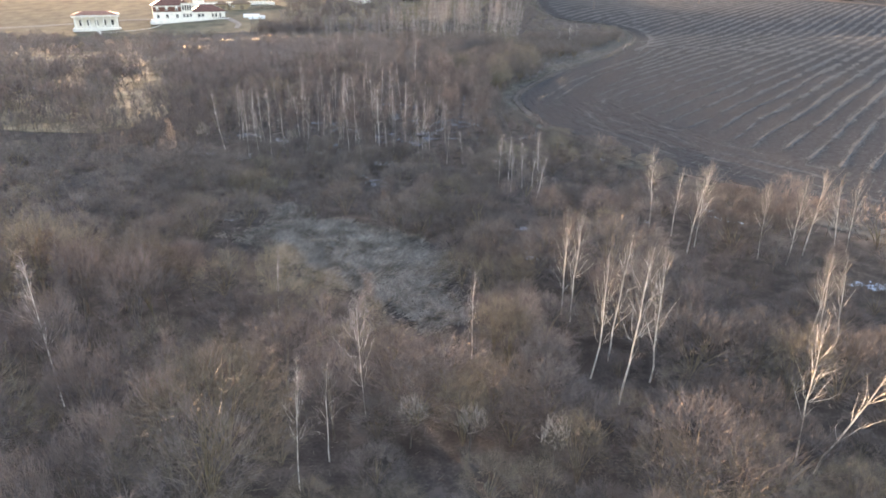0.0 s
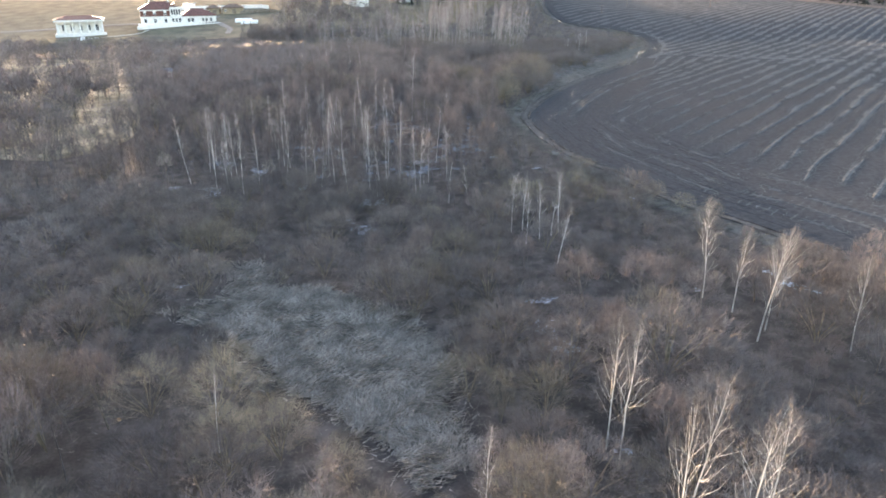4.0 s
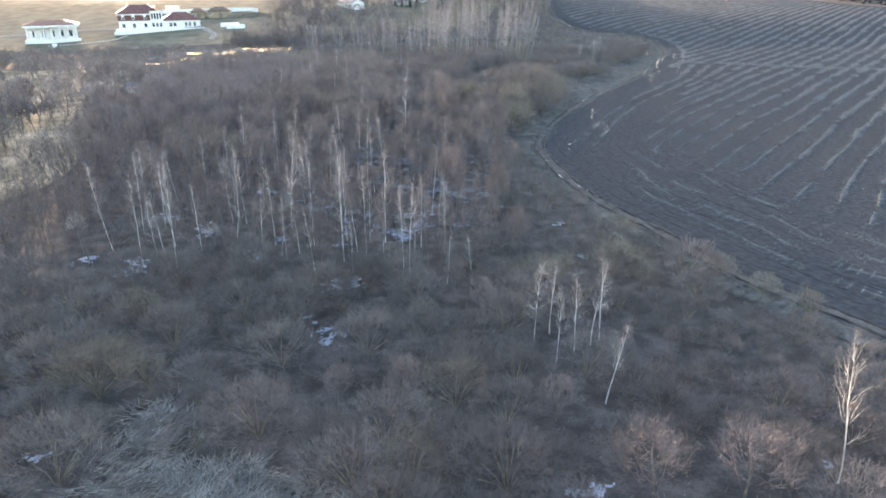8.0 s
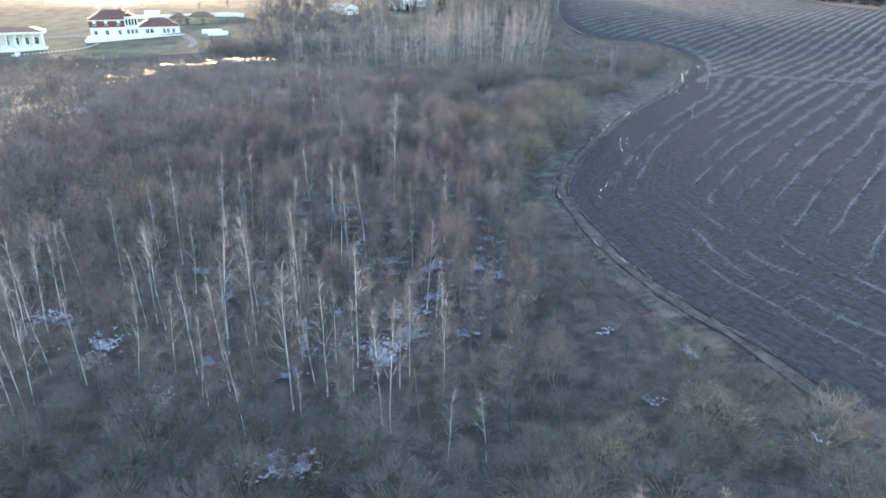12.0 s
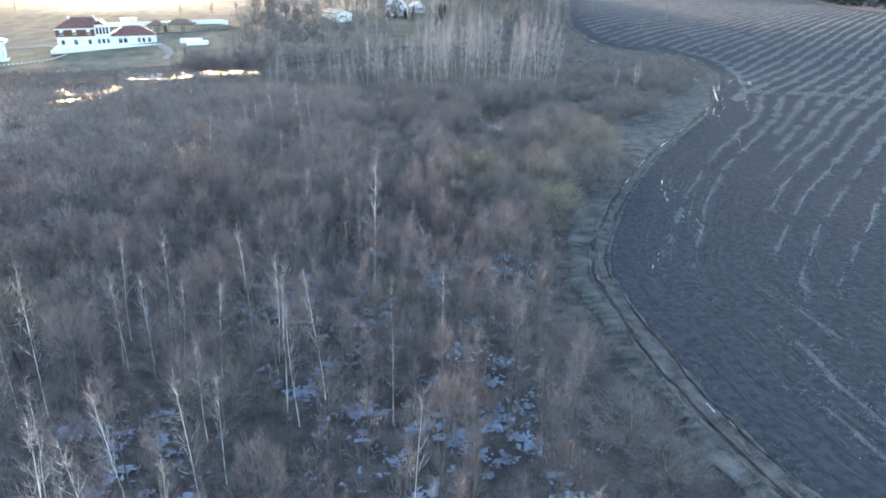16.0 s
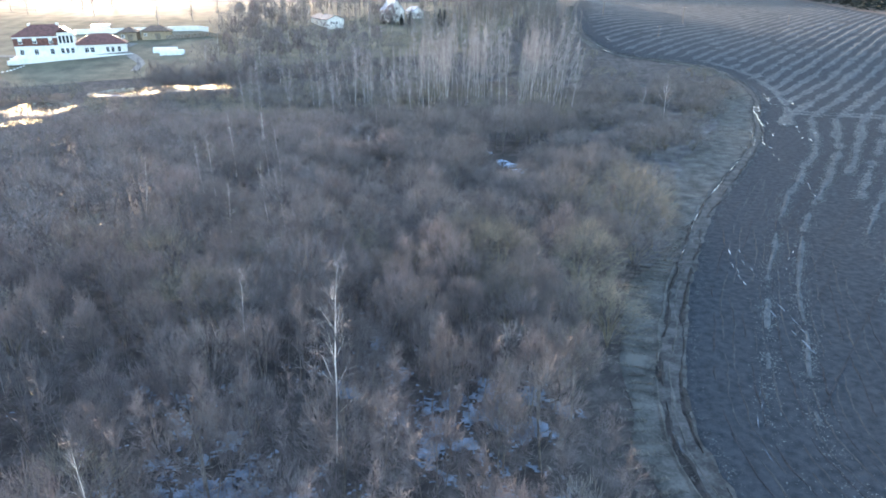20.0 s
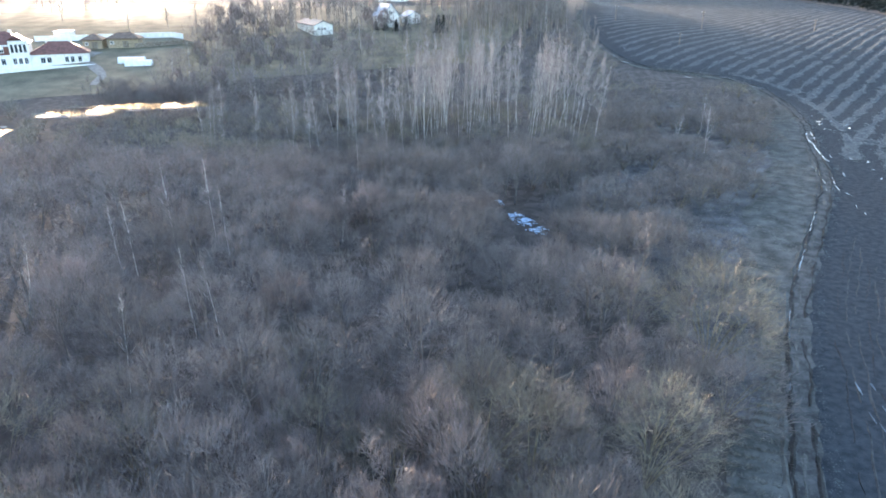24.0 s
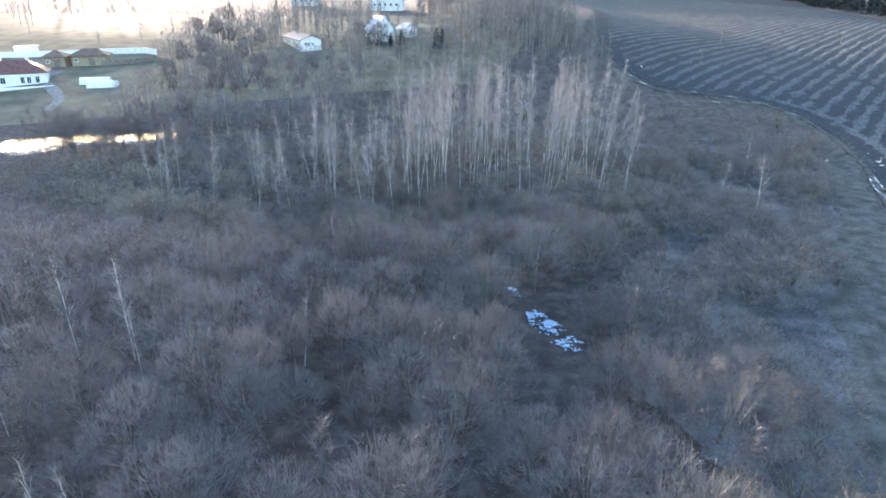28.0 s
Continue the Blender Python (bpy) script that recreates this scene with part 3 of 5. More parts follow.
# the pond below the village
POND = [(-96, 296, 7, 4.5, 0.9), (-103, 314, 8, 13, 0.3), (-92, 343, 9.5, 10, 0.0), (-80, 350, 9, 5, 0.3), (-67, 352, 7, 5, 0.2)]
for k, (x, y, a, b, t) in enumerate(POND):
    blob("pond", x, y, a, b, M_WATER, 0.22 + 0.01 * k, "still pond reflecting the bright evening sky", "pond", 40 + k, t, 0.25, dome=0.0)
# old snow and ice lying in the wood
SNOW = [(37.5, 91.8, 2.2, 0.9, -0.7), (44.9, 71.8, 2.4, 1.2, -0.4), (-25.9, 92.2, 0.8, 0.7, 0), (-32.4, 122.6, 2.0, 1.6, 0.5), (-8.6, 108.4, 1.5, 2.2, 0.3), (36.8, 95.0, 1.6, 0.6, -0.9), (38.4, 91.0, 1.8, 0.6, -0.9), (11.5, 79.5, 1.6, 1.2, 0), (-38.3, 126.0, 2.2, 1.3, 0.8),
        (-32.7, 124.8, 1.6, 2.6, 0.4), (-35.9, 140.2, 2.0, 1.6, 0), (-28, 135, 1.8, 2.6, 0.3), (-20.3, 127, 1.6, 2.4, 0.3), (-8.6, 119.1, 3.0, 1.8, 0), (18.2, 126.6, 1.0, 0.9, 0), (23.7, 133.6, 0.6, 1.5, 0), (28.2, 121.7, 0.8, 0.7, 0), (-10.9, 111.5, 1.2, 0.7, -0.5),
        (-1.9, 141.3, 3.0, 2.0, 0), (-2.6, 134.5, 1.8, 1.9, 0), (4, 162.3, 2.0, 1.8, 0), (10.5, 144.4, 1.4, 1.1, 0), (16.6, 137.4, 0.8, 1.1, 0), (13.3, 259.5, 1.0, 1.4, 0.4), (11.3, 266.0, 0.5, 1.6, 0.3), (14.1, 257.3, 1.4, 2.6, 0.45), (15.7, 253.2, 1.3, 1.5, 0.4), (27.4, 91.0, 0.9, 0.6, 0.4), (13.5, 66.0, 0.9, 0.5, 0.2), (11, 88.8, 1.5, 0.9, 0.2), (10.6, 83, 0.9, 2.4, 0.1), (12, 79, 1.2, 0.9, 0)]
rng = random.Random(21)


def crust(cells, size, material, label):
    """A broken crust over the chosen cells of a grid, with ragged edges."""
    v, f, at = [], [], {}
    for i, j in cells:
        quad = []
        for a, b in ((i, j), (i + 1, j), (i + 1, j + 1), (i, j + 1)):
            if (a, b) not in at:
                at[(a, b)] = len(v)
                px, py = a * size, b * size
                px += size * 0.9 * noise.noise((px * 2.3, py * 2.3, 0.5))
                py += size * 0.9 * noise.noise((px * 2.3, py * 2.3, 8.5))
                v.append((px, py, ground_z(px, py) + 0.13 + 0.10 * noise.noise((px * 0.9, py * 0.9, 1.0))))
            quad.append(at[(a, b)])
        f.append(quad)
    return tagged(bulk("snow_remnants", v, f, material, 4), label, "snow", "", "stuff")


cells = set()
for x, y, a, b, t in SNOW:
    reach = 1.6 * max(a, b)
    for i in range(int((x - reach) / 0.22), int((x + reach) / 0.22)):
        for j in range(int((y - reach) / 0.22), int((y + reach) / 0.22)):
            px, py = i * 0.22 - x, j * 0.22 - y
            u, w = px * math.cos(t) + py * math.sin(t), -px * math.sin(t) + py * math.cos(t)
            n = noise.noise((i * 0.22, j * 0.22, 3.0)) + 1.0 * noise.noise((i * 0.7, j * 0.7, 7.0))
            if (u / a) ** 2 + (w / b) ** 2 + 1.6 * n < (0.36 if y > 240 else 0.20):
                cells.add((i, j))
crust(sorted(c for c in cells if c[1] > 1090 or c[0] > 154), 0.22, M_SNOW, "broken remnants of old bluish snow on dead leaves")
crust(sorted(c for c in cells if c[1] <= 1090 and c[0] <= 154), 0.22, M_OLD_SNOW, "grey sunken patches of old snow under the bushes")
cells = []
for i in range(-230, 90):
    for j in range(625, 1020):
        x, y = i * 0.2, j * 0.2
        n = 0.5 * noise.noise((x * 0.09, y * 0.09, 31.0)) + 0.62 * noise.noise((x * 0.42, y * 0.42, 17.0)) + 0.30 * noise.noise((x * 1.3, y * 1.3, 4.0)) + 0.32 * noise.noise((x * 3.1, y * 3.1, 6.0))
        n -= 0.5 * smooth_step(-30, -46, x) + 0.5 * smooth_step(8, 18, x) + 0.6 * smooth_step(134, 124, y) + 0.6 * smooth_step(182, 204, y) + 0.16 * smooth_step(-10, -24, x)
        if n > (0.27 if y < 150 else 0.22):
            cells.append((i, j))
crust(cells, 0.2, M_SLUSH, "thin dirty snow lying between the stems, its colour dimmed for shade")

# ---------------------------------------------------------------- trees
class Wood:
    def __init__(self):
        self.v, self.f, self.count = [], [], 0

    def tube(self, pts, rads, k, root=None):
        """A tapering tube along pts; with a root it grows out of that vertex of the wood."""
        pts, rads = np.asarray(pts, dtype=float), np.asarray(rads, dtype=float)
        d = np.gradient(pts, axis=0)
        d /= np.linalg.norm(d, axis=1)[:, None] + 1e-9
        s = np.cross(d, np.array([0.31, 0.95, 0.05]))
        s /= np.linalg.norm(s, axis=1)[:, None] + 1e-9
        t = np.cross(d, s)
        a = np.arange(k) * 2 * math.pi / k
        ringv = pts[:, None, :] + rads[:, None, None] * (np.cos(a)[None, :, None] * s[:, None, :] + np.sin(a)[None, :, None] * t[:, None, :])
        base = self.count
        if root is not None:
            ringv = ringv[1:]
            for j in range(k):
                self.f.append((root, base + (j + 1) % k, base + j))
        self.v.append(ringv.reshape(-1, 3))
        for i in range(len(ringv) - 1):
            for j in range(k):
                p, q = base + i * k + j, base + i * k + (j + 1) % k
                self.f += [(p, q, q + k), (p, q + k, p + k)]
        self.count += len(ringv) * k
        return base

    def blades(self, o, d, length, width, r):
        """Thin tapering twigs from points o along d."""
        o, d = np.asarray(o), np.asarray(d)
        side = np.cross(d, r.normal(size=d.shape))
        side /= np.linalg.norm(side, axis=1)[:, None] + 1e-9
        w = (np.asarray(width) * 0.5)[:, None] * side
        v = np.stack([o - w, o + w, o + d * np.asarray(length)[:, None]], 1).reshape(-1, 3)
        n = len(o)
        self.v.append(v)
        self.f += [(self.count + 3 * i, self.count + 3 * i + 1, self.count + 3 * i + 2) for i in range(n)]
        self.count += 3 * n

    def arrays(self):
        return np.vstack(self.v), np.array(self.f, dtype=np.int32)


def unit(v):
    return v / (np.linalg.norm(v) + 1e-9)


def grow(p, d, length, n, lift, wob, r):
    pts, p, d = [p], np.array(p, dtype=float), unit(np.array(d, dtype=float))
    for _ in range(n):
        p = p + d * length / n
        pts.append(p)
        d = unit(d + np.array([0, 0, lift]) + r.normal(size=3) * wob)
    return np.array(pts)


def on(pts, f):
    s = f * (len(pts) - 1)
    i = min(int(s), len(pts) - 2)
    return pts[i] + (pts[i + 1] - pts[i]) * (s - i), unit(pts[i + 1] - pts[i])


def around(d, angle, turn):
    d = unit(d)
    s = unit(np.cross(d, [0.2, 0.3, 0.93] if abs(d[2]) < 0.9 else [1, 0, 0]))
    t = np.cross(d, s)
    return d * math.cos(angle) + (s * math.cos(turn) + t * math.sin(turn)) * math.sin(angle)


def tree_mesh(kind, seed, tall, stems=1, limbs=20, first=0.35, angle=(55, 25), reach=0.3, subs=4, tw=6, twig=(0.5, 1.1), width=0.03, lift=0.12, r0=0.11, lean=0.03, droop=0.0, sides=5, belly=0.6, wob=0.1, thick=0.32):
    """One bare tree: wood (trunk and limbs) and crown (branchlets and twigs) as arrays."""
    r = np.random.default_rng(seed)
    wood, crown = Wood(), Wood()
    O, D, L, W = [], [], [], []
    if stems > 1:
        wood.v.append(np.array([[0, 0, -0.2]]))
        wood.count = 1
    bare = 0
    for s in range(stems):
        if stems == 1:
            d0 = np.array([r.normal() * lean, r.normal() * lean, 1.0])
            h, base = tall, np.array([0, 0, -0.15])
        else:
            t = 2 * math.pi * (s + r.uniform(-0.3, 0.3)) / stems
            out = lean * r.uniform(0.08, 1.0)
            d0 = np.array([math.cos(t) * out, math.sin(t) * out, 1.0])
            h = tall * r.uniform(0.8, 1.05) / math.sqrt(1 + 0.45 * out * out)
            base = np.array([0, 0, -0.2])
        segs = 7 if stems == 1 else 4
        pts = grow(base, d0, h, segs, 0.04, wob * 0.35, r)
        rr = r0 * (0.75 if stems > 1 else 1.0)
        first_v = wood.tube(pts, rr * (1 - np.linspace(0, 1, segs + 1) ** 1.1 * 0.9), sides, 0 if stems > 1 else None)
        trunk_faces = len(wood.f)
        for k in range(limbs):
            f = first + (0.98 - first) * (k + r.uniform(0, 0.9)) / limbs
            g = (f - first) / (1 - first)
            a = math.radians(angle[0] + (angle[1] - angle[0]) * g + r.normal() * 6)
            shape = (math.sin(math.pi * min(1, 0.18 + 0.82 * g) ** belly)) ** 0.7
            ln = tall * reach * max(0.22, shape) * r.uniform(0.75, 1.2)
            p, d = on(pts, f)
            if stems == 1:
                row = min(segs, max(1, int(round(f * segs))))
                p, d = on(pts, row / segs * 0.999 if k % 2 == 0 else f)
            lp = grow(p, around(d, a, r.uniform(0, 6.283)), ln, 3, lift, wob, r)
            lr = max(0.012, rr * thick * (1 - f * 0.6))
            if stems == 1:
                at = min(segs, max(0, int(round(f * segs))))
                wood.tube(np.vstack([pts[at], lp[1:]]), lr * np.array([1, 0.75, 0.5, 0.2]), 3, first_v + at * sides + k % sides)
            else:
                O.append(lp[0]), D.append(unit(lp[2] - lp[0])), L.append(ln), W.append(lr * 1.6)
            for m in range(subs):
                q, e = on(lp, 0.2 + 0.8 * (m + r.random()) / subs)
                bl = max(0.35, ln * r.uniform(0.28, 0.55))
                bp = grow(q, around(e, r.uniform(0.35, 0.85), r.uniform(0, 6.283)), bl, 2, lift, wob, r)
                O.append(bp[0]), D.append(unit(bp[1] - bp[0])), L.append(np.linalg.norm(bp[1] - bp[0]) * 1.7), W.append(width * 1.2)
                for c in range(tw):
                    u, e2 = on(bp, r.uniform(0.1, 1.0))
                    td = around(e2, r.uniform(0.2, 0.9), r.uniform(0, 6.283))
                    td = unit(td + np.array([0, 0, 0.28 - droop]))
                    O.append(u), D.append(td), L.append(r.uniform(*twig)), W.append(width * r.uniform(0.7, 1.25))
        if s == 0:
            bare = trunk_faces
    crown.blades(O, D, L, W, r)
    return wood.arrays(), crown.arrays(), bare if stems == 1 else None


def dome_mesh(seed, tall, radius, trunk=0.4, foot=0.25, n1=10, n2=6, n3=9, tw=3, width=0.029, r0=0.09, stems=False, low=-0.2, lean=0.05, tl=(0.28, 0.65), up=0.8):
    """A bare tree or bush whose branches fan out to a rounded crown: wood and crown as arrays."""
    r = np.random.default_rng(seed)
    wood = Wood()
    crown = Wood()
    mid = np.array([r.normal() * lean * tall, r.normal() * lean * tall, tall * (0.5 if stems else (1 + foot) * 0.5)])
    rz = (tall - mid[2]) * 1.0

    def shell(f):
        """A point of the crown at the share f of its radius, in a random direction."""
        while True:
            d = r.normal(size=3)
            d /= np.linalg.norm(d)
            if d[2] > low:
                break
        lump = 1 + 0.36 * noise.noise((d[0] * 1.8 + seed, d[1] * 1.8, d[2] * 1.8)) + 0.20 * noise.noise((d[0] * 5, d[1] * 5 + seed, d[2] * 5))
        return mid + d * np.array([radius, radius, rz]) * lump * f

    O, T, W = [], [], []
    if stems:
        wood.v.append(np.array([[0, 0, -0.2]]))
        wood.count = 1
        first_v = 0
    else:
        top = mid * np.array([1, 1, 0]) + np.array([0, 0, tall * trunk])
        tp = np.array([[0, 0, -0.15], top * 0.35, top * 0.7, top, mid + np.array([0, 0, rz * 0.55])])
        first_v = wood.tube(tp, r0 * np.array([1.15, 0.95, 0.8, 0.62, 0.15]), 6)
    prim = []
    for k in range(n1):
        q = shell(0.50)
        q[2] -= tall * 0.04
        if stems:
            wood.tube([(0, 0, -0.2), q * np.array([0.35, 0.35, 0.45]), q], [r0 * 0.6, r0 * 0.5, r0 * 0.25], 3, 0)
        else:
            row = 1 + (k % 3)
            a = tp[row]
            wood.tube([a, a + (q - a) * np.array([0.55, 0.55, 0.42]), q], [r0 * 0.5, r0 * 0.4, r0 * 0.2], 3, first_v + row * 6 + k % 6)
        prim.append(q)
    prim = np.array(prim)
    sec = []
    for k in range(n1 * n2):
        q = shell(r.uniform(0.62, 0.80))
        a = prim[np.argmin(np.linalg.norm(prim - q, axis=1) + r.uniform(0, 0.5, len(prim)))]
        q[2] -= tall * 0.05
        O.append(a), T.append(q), W.append(r0 * 0.26)
        sec.append(q)
    sec = np.array(sec)
    for k in range(n1 * n2 * n3):
        q = shell(r.uniform(0.86, 1.03) if r.random() < 0.8 else r.uniform(0.55, 0.9))
        out = unit((q - mid) * np.array([1, 1, 0.6]))
        b = q - unit(out * 0.55 + np.array([0, 0, up]) + r.normal(size=3) * 0.28) * r.uniform(0.55, 1.25) * min(1.0, tall / 6)
        a = sec[np.argmin(np.linalg.norm(sec - b, axis=1))]
        a = a * 0.45 + b * 0.55
        O.append(a), T.append(q), W.append(width * r.uniform(0.8, 1.5))
        for c in range(tw):
            b = a + (q - a) * r.uniform(0.2, 0.9)
            d = unit(q - a) + r.normal(size=3) * 0.42 + np.array([0, 0, up * 0.35])
            O.append(b), T.append(b + unit(d) * r.uniform(*tl) * min(1.0, tall / 6)), W.append(width * r.uniform(0.55, 1.0))
    O, T = np.array(O), np.array(T)
    ln = np.linalg.norm(T - O, axis=1)
    crown.blades(O, (T - O) / (ln[:, None] + 1e-9), ln, np.array(W), r)
    return wood.arrays(), crown.arrays(), None


KINDS = {}


def thinned(cv, share, wide):
    """Every so many of a crown's twigs, each made wider across its own middle."""
    thin = cv.reshape(-1, 3, 3)[::share].copy()
    mid = thin[:, :2].mean(axis=1, keepdims=True)
    thin[:, :2] = mid + (thin[:, :2] - mid) * wide
    return thin.reshape(-1, 3), np.arange(len(thin) * 3, dtype=np.int32).reshape(-1, 3)


def kind_of(key, name, label, category, bark, twig_mat, seeds, **spec):
    """Builds the variants of one kind of tree, parked away as a list of mesh pairs."""
    made = []
    for s in seeds:
        (wv, wf), (cv, cf), bare = dome_mesh(s, **spec) if "radius" in spec else tree_mesh(key, s, **spec)
        pair = []
        for nm, v, f, mt in (("trunk", wv, wf, bark), ("crown", cv, cf, twig_mat)):
            me = bpy.data.meshes.new(nm)
            me.from_pydata(v.tolist(), [], f.tolist())
            me.materials.append(mt)
            me.update()
            pair.append(me)
        if bare:
            wv, wf = wv[: wf[:bare].max() + 1], wf[:bare]
        made.append((pair, (wv, wf), thinned(cv, 2, 1.6) if key == "pole" else thinned(cv, 4, 2.7), thinned(cv, 6, 3.8), thinned(cv, 10, 6.0), thinned(cv, 2, 1.45)))
    KINDS[key] = (name, label, category, made, spec["tall"], bark, twig_mat)


kind_of("birch", "birch_tree", "slender bare birch with white trunk and fine twigs", "tree", B_BIRCH, T_BIRCH, (1, 2, 3, 4, 5), tall=12.0, limbs=20, first=0.34, angle=(36, 14), reach=0.15, subs=4, tw=5, twig=(0.4, 0.9), width=0.014, r0=0.05, lean=0.035, droop=0.1, wob=0.09, thick=0.45)
kind_of("pole", "young_birch", "slim bare young tree with straight dark stem and fine twigs", "tree", B_POLE, T_POLE, (91, 92, 93, 94, 95, 96), tall=9.0, limbs=15, first=0.40, angle=(36, 14), reach=0.18, subs=6, tw=5, twig=(0.4, 0.9), width=0.021, r0=0.045, lean=0.05, wob=0.07, thick=0.35)
kind_of("grove", "birch_tree", "tall bare birch with pale trunk in a dense grove", "tree", B_GROVE, T_GROVE, (6, 7, 8, 9, 10), tall=16.0, limbs=24, first=0.40, angle=(36, 12), reach=0.11, subs=5, tw=5, twig=(0.5, 1.1), width=0.019, r0=0.05, lean=0.05, droop=0.1, wob=0.08, thick=0.25)
kind_of("poplar", "aspen_tree", "sunlit bare aspen with pale upswept branches", "tree", B_POPLAR, T_POPLAR, (11, 12, 13, 14), tall=11.5, limbs=27, first=0.30, angle=(42, 15), reach=0.25, subs=6, tw=5, twig=(0.4, 0.9), width=0.013, r0=0.075, lean=0.06, lift=0.18, wob=0.19, belly=0.8, thick=0.42)
kind_of("alder", "alder_tree", "bare grey-brown alder with rounded twiggy crown", "tree", B_ALDER, T_ALDER, (21, 22, 23, 24, 25, 26), tall=8.5, radius=2.9, trunk=0.5, foot=0.12, n1=11, n3=13, tw=4, width=0.021, up=0.95, low=-0.45)
kind_of("rosy", "young_alder", "slim bare young alder with reddish-brown twigs", "tree", B_ALDER, T_ROSY, (31, 32, 33, 34, 35), tall=8.0, radius=1.65, trunk=0.6, foot=0.28, n1=9, n2=5, n3=11, tw=4, width=0.023, r0=0.06, up=1.2)
kind_of("willow", "willow_bush", "domed bare willow bush with dense grey-brown twigs", "bush", B_WILLOW, T_WILLOW, (41, 42, 43, 44, 45, 46), tall=4.6, radius=2.7, n1=11, n3=14, tw=4, width=0.022, r0=0.06, stems=True, low=-0.3, up=0.75)
kind_of("olive", "willow_bush", "rounded olive-brown willow bush, bare", "bush", B_WILLOW, T_OLIVE, (51, 52, 53, 54), tall=5.4, radius=2.7, n1=11, n3=12, width=0.016, r0=0.065, stems=True, low=-0.2, up=0.45)
kind_of("gold", "yellow_willow", "large rounded willow with yellowish bare twigs", "bush", B_WILLOW, T_GOLD, (61, 62, 63), tall=7.0, radius=3.3, n1=13, n3=15, width=0.015, r0=0.08, stems=True, low=-0.5, up=0.4)
kind_of("pale", "aspen_tree", "broad bare aspen with pale fanned branches", "tree", B_POPLAR, T_POPLAR, (81, 82, 83), tall=9.0, limbs=24, first=0.30, angle=(42, 12), reach=0.30, subs=6, tw=5, twig=(0.35, 0.8), width=0.014, r0=0.065, lean=0.06, lift=0.2, wob=0.12, belly=0.85, thick=0.42)
kind_of("fan", "aspen_tree", "lone small aspen with white fanned branches", "tree", B_BIRCH, T_GROVE, (85,), tall=8.0, limbs=26, first=0.22, angle=(48, 16), reach=0.34, subs=6, tw=5, twig=(0.3, 0.7), width=0.017, r0=0.065, lean=0.05, lift=0.16, wob=0.14, belly=0.75, thick=0.42)
kind_of("clump", "aspen_tree", "bare grey aspen of a close clump on the slope", "tree", B_ALDER, T_ALDER, (87, 88), tall=9.0, limbs=24, first=0.25, angle=(40, 12), reach=0.30, subs=6, tw=5, twig=(0.35, 0.8), width=0.018, r0=0.05, lean=0.06, lift=0.2, wob=0.14, belly=0.85, thick=0.42)
kind_of("leafy", "aspen_sapling", "young tree with pale dry leaves still hanging", "tree", B_ALDER, T_LEAFY, (71, 72, 73), tall=6.0, radius=1.3, trunk=0.5, foot=0.3, n1=7, n2=5, n3=4, tw=3, width=0.05, tl=(0.08, 0.2), r0=0.06, low=-0.1)

PLANTED = {}
STUFF = {}
LIMIT = {"fan": 9, "clump": 20, "pole": 300, "birch": 170, "grove": 150, "poplar": 60, "alder": 190, "rosy": 180, "willow": 130, "olive": 85, "gold": 60, "leafy": 40, "pale": 60}


def plant(key, x, y, height, r, lean=0.0, wide=1.0, group=""):
    """Sets one tree on the ground: as a thing of its own, or into the joined rest once its kind has many."""
    name, label, category, made, tall, bark, tm = KINDS[key]
    s = height / tall
    turn = r.uniform(0, 360)
    m = pose(x, y, ground_z(x, y) - 0.05, lean * math.degrees(0.02) * r.uniform(-1, 1) * 3, math.degrees(math.atan2(lean, height)) if lean else r.gauss(0, 1.2), 0) @ pose(0, 0, 0, 0, 0, turn) @ Matrix.Diagonal((s * wide, s * wide, s, 1))
    var = r.randrange(len(made))
    n = PLANTED.get(key, 0)
    PLANTED[key] = n + 1
    near = key != "pole" and y < 130 and -40 < x < 46
    if n >= LIMIT[key] and not near:
        STUFF.setdefault(key, []).append((var, np.array(m), 5 if key != "pole" and abs(x) < 34 and y < 262 else 2 if (-70 < x < 40 and y < 290) or (20 < x < 80 and 205 < y < 345) else 3 if -30 < x < 90 and y < 342 else 4))
        return None
    (wood, crown), *_ = made[var]
    e = new(name)
    e.matrix_basis = m
    tagged(e, label, category, group)
    a, b = new("trunk", wood), new("crown", crown)
    a.parent = b.parent = e
    return e


def stuff_trees():
    """The uncounted rest of each kind, joined."""
    for key, items in STUFF.items():
        name, label, category, made, tall, bark, tm = KINDS[key]
        for which, nm, mt in ((1, "trunk", bark), (2, "crown", tm)):
            vs, fs, c = [], [], 0
            for var, m, level in items:
                v, f = made[var][1 if which == 1 else level]
                vs.append(v @ m[:3, :3].T + m[:3, 3])
                fs.append(f + c)
                c += len(v)
            ob = bulk(name + "_thicket" if which == 2 else name + "_stems", np.vstack(vs), np.vstack(fs), mt, 3)
            tagged(ob, "dense far thicket, " + label if which == 2 else "bare stems of the far thicket", "thicket" if which == 2 else "stems", "", "stuff")


TREES = random.Random(77)
placed = []


def free(x, y, gap):
    for a, b, g in placed:
        if abs(a - x) < gap and (a - x) ** 2 + (b - y) ** 2 < (gap * 0.5 + g * 0.5) ** 2:
            return False
    return True


def put(key, x, y, height, lean=0.0, wide=1.0, group="", gap=1.6):
    placed.append((x, y, gap))
    return plant(key, x, y, height, TREES, lean, wide, group)


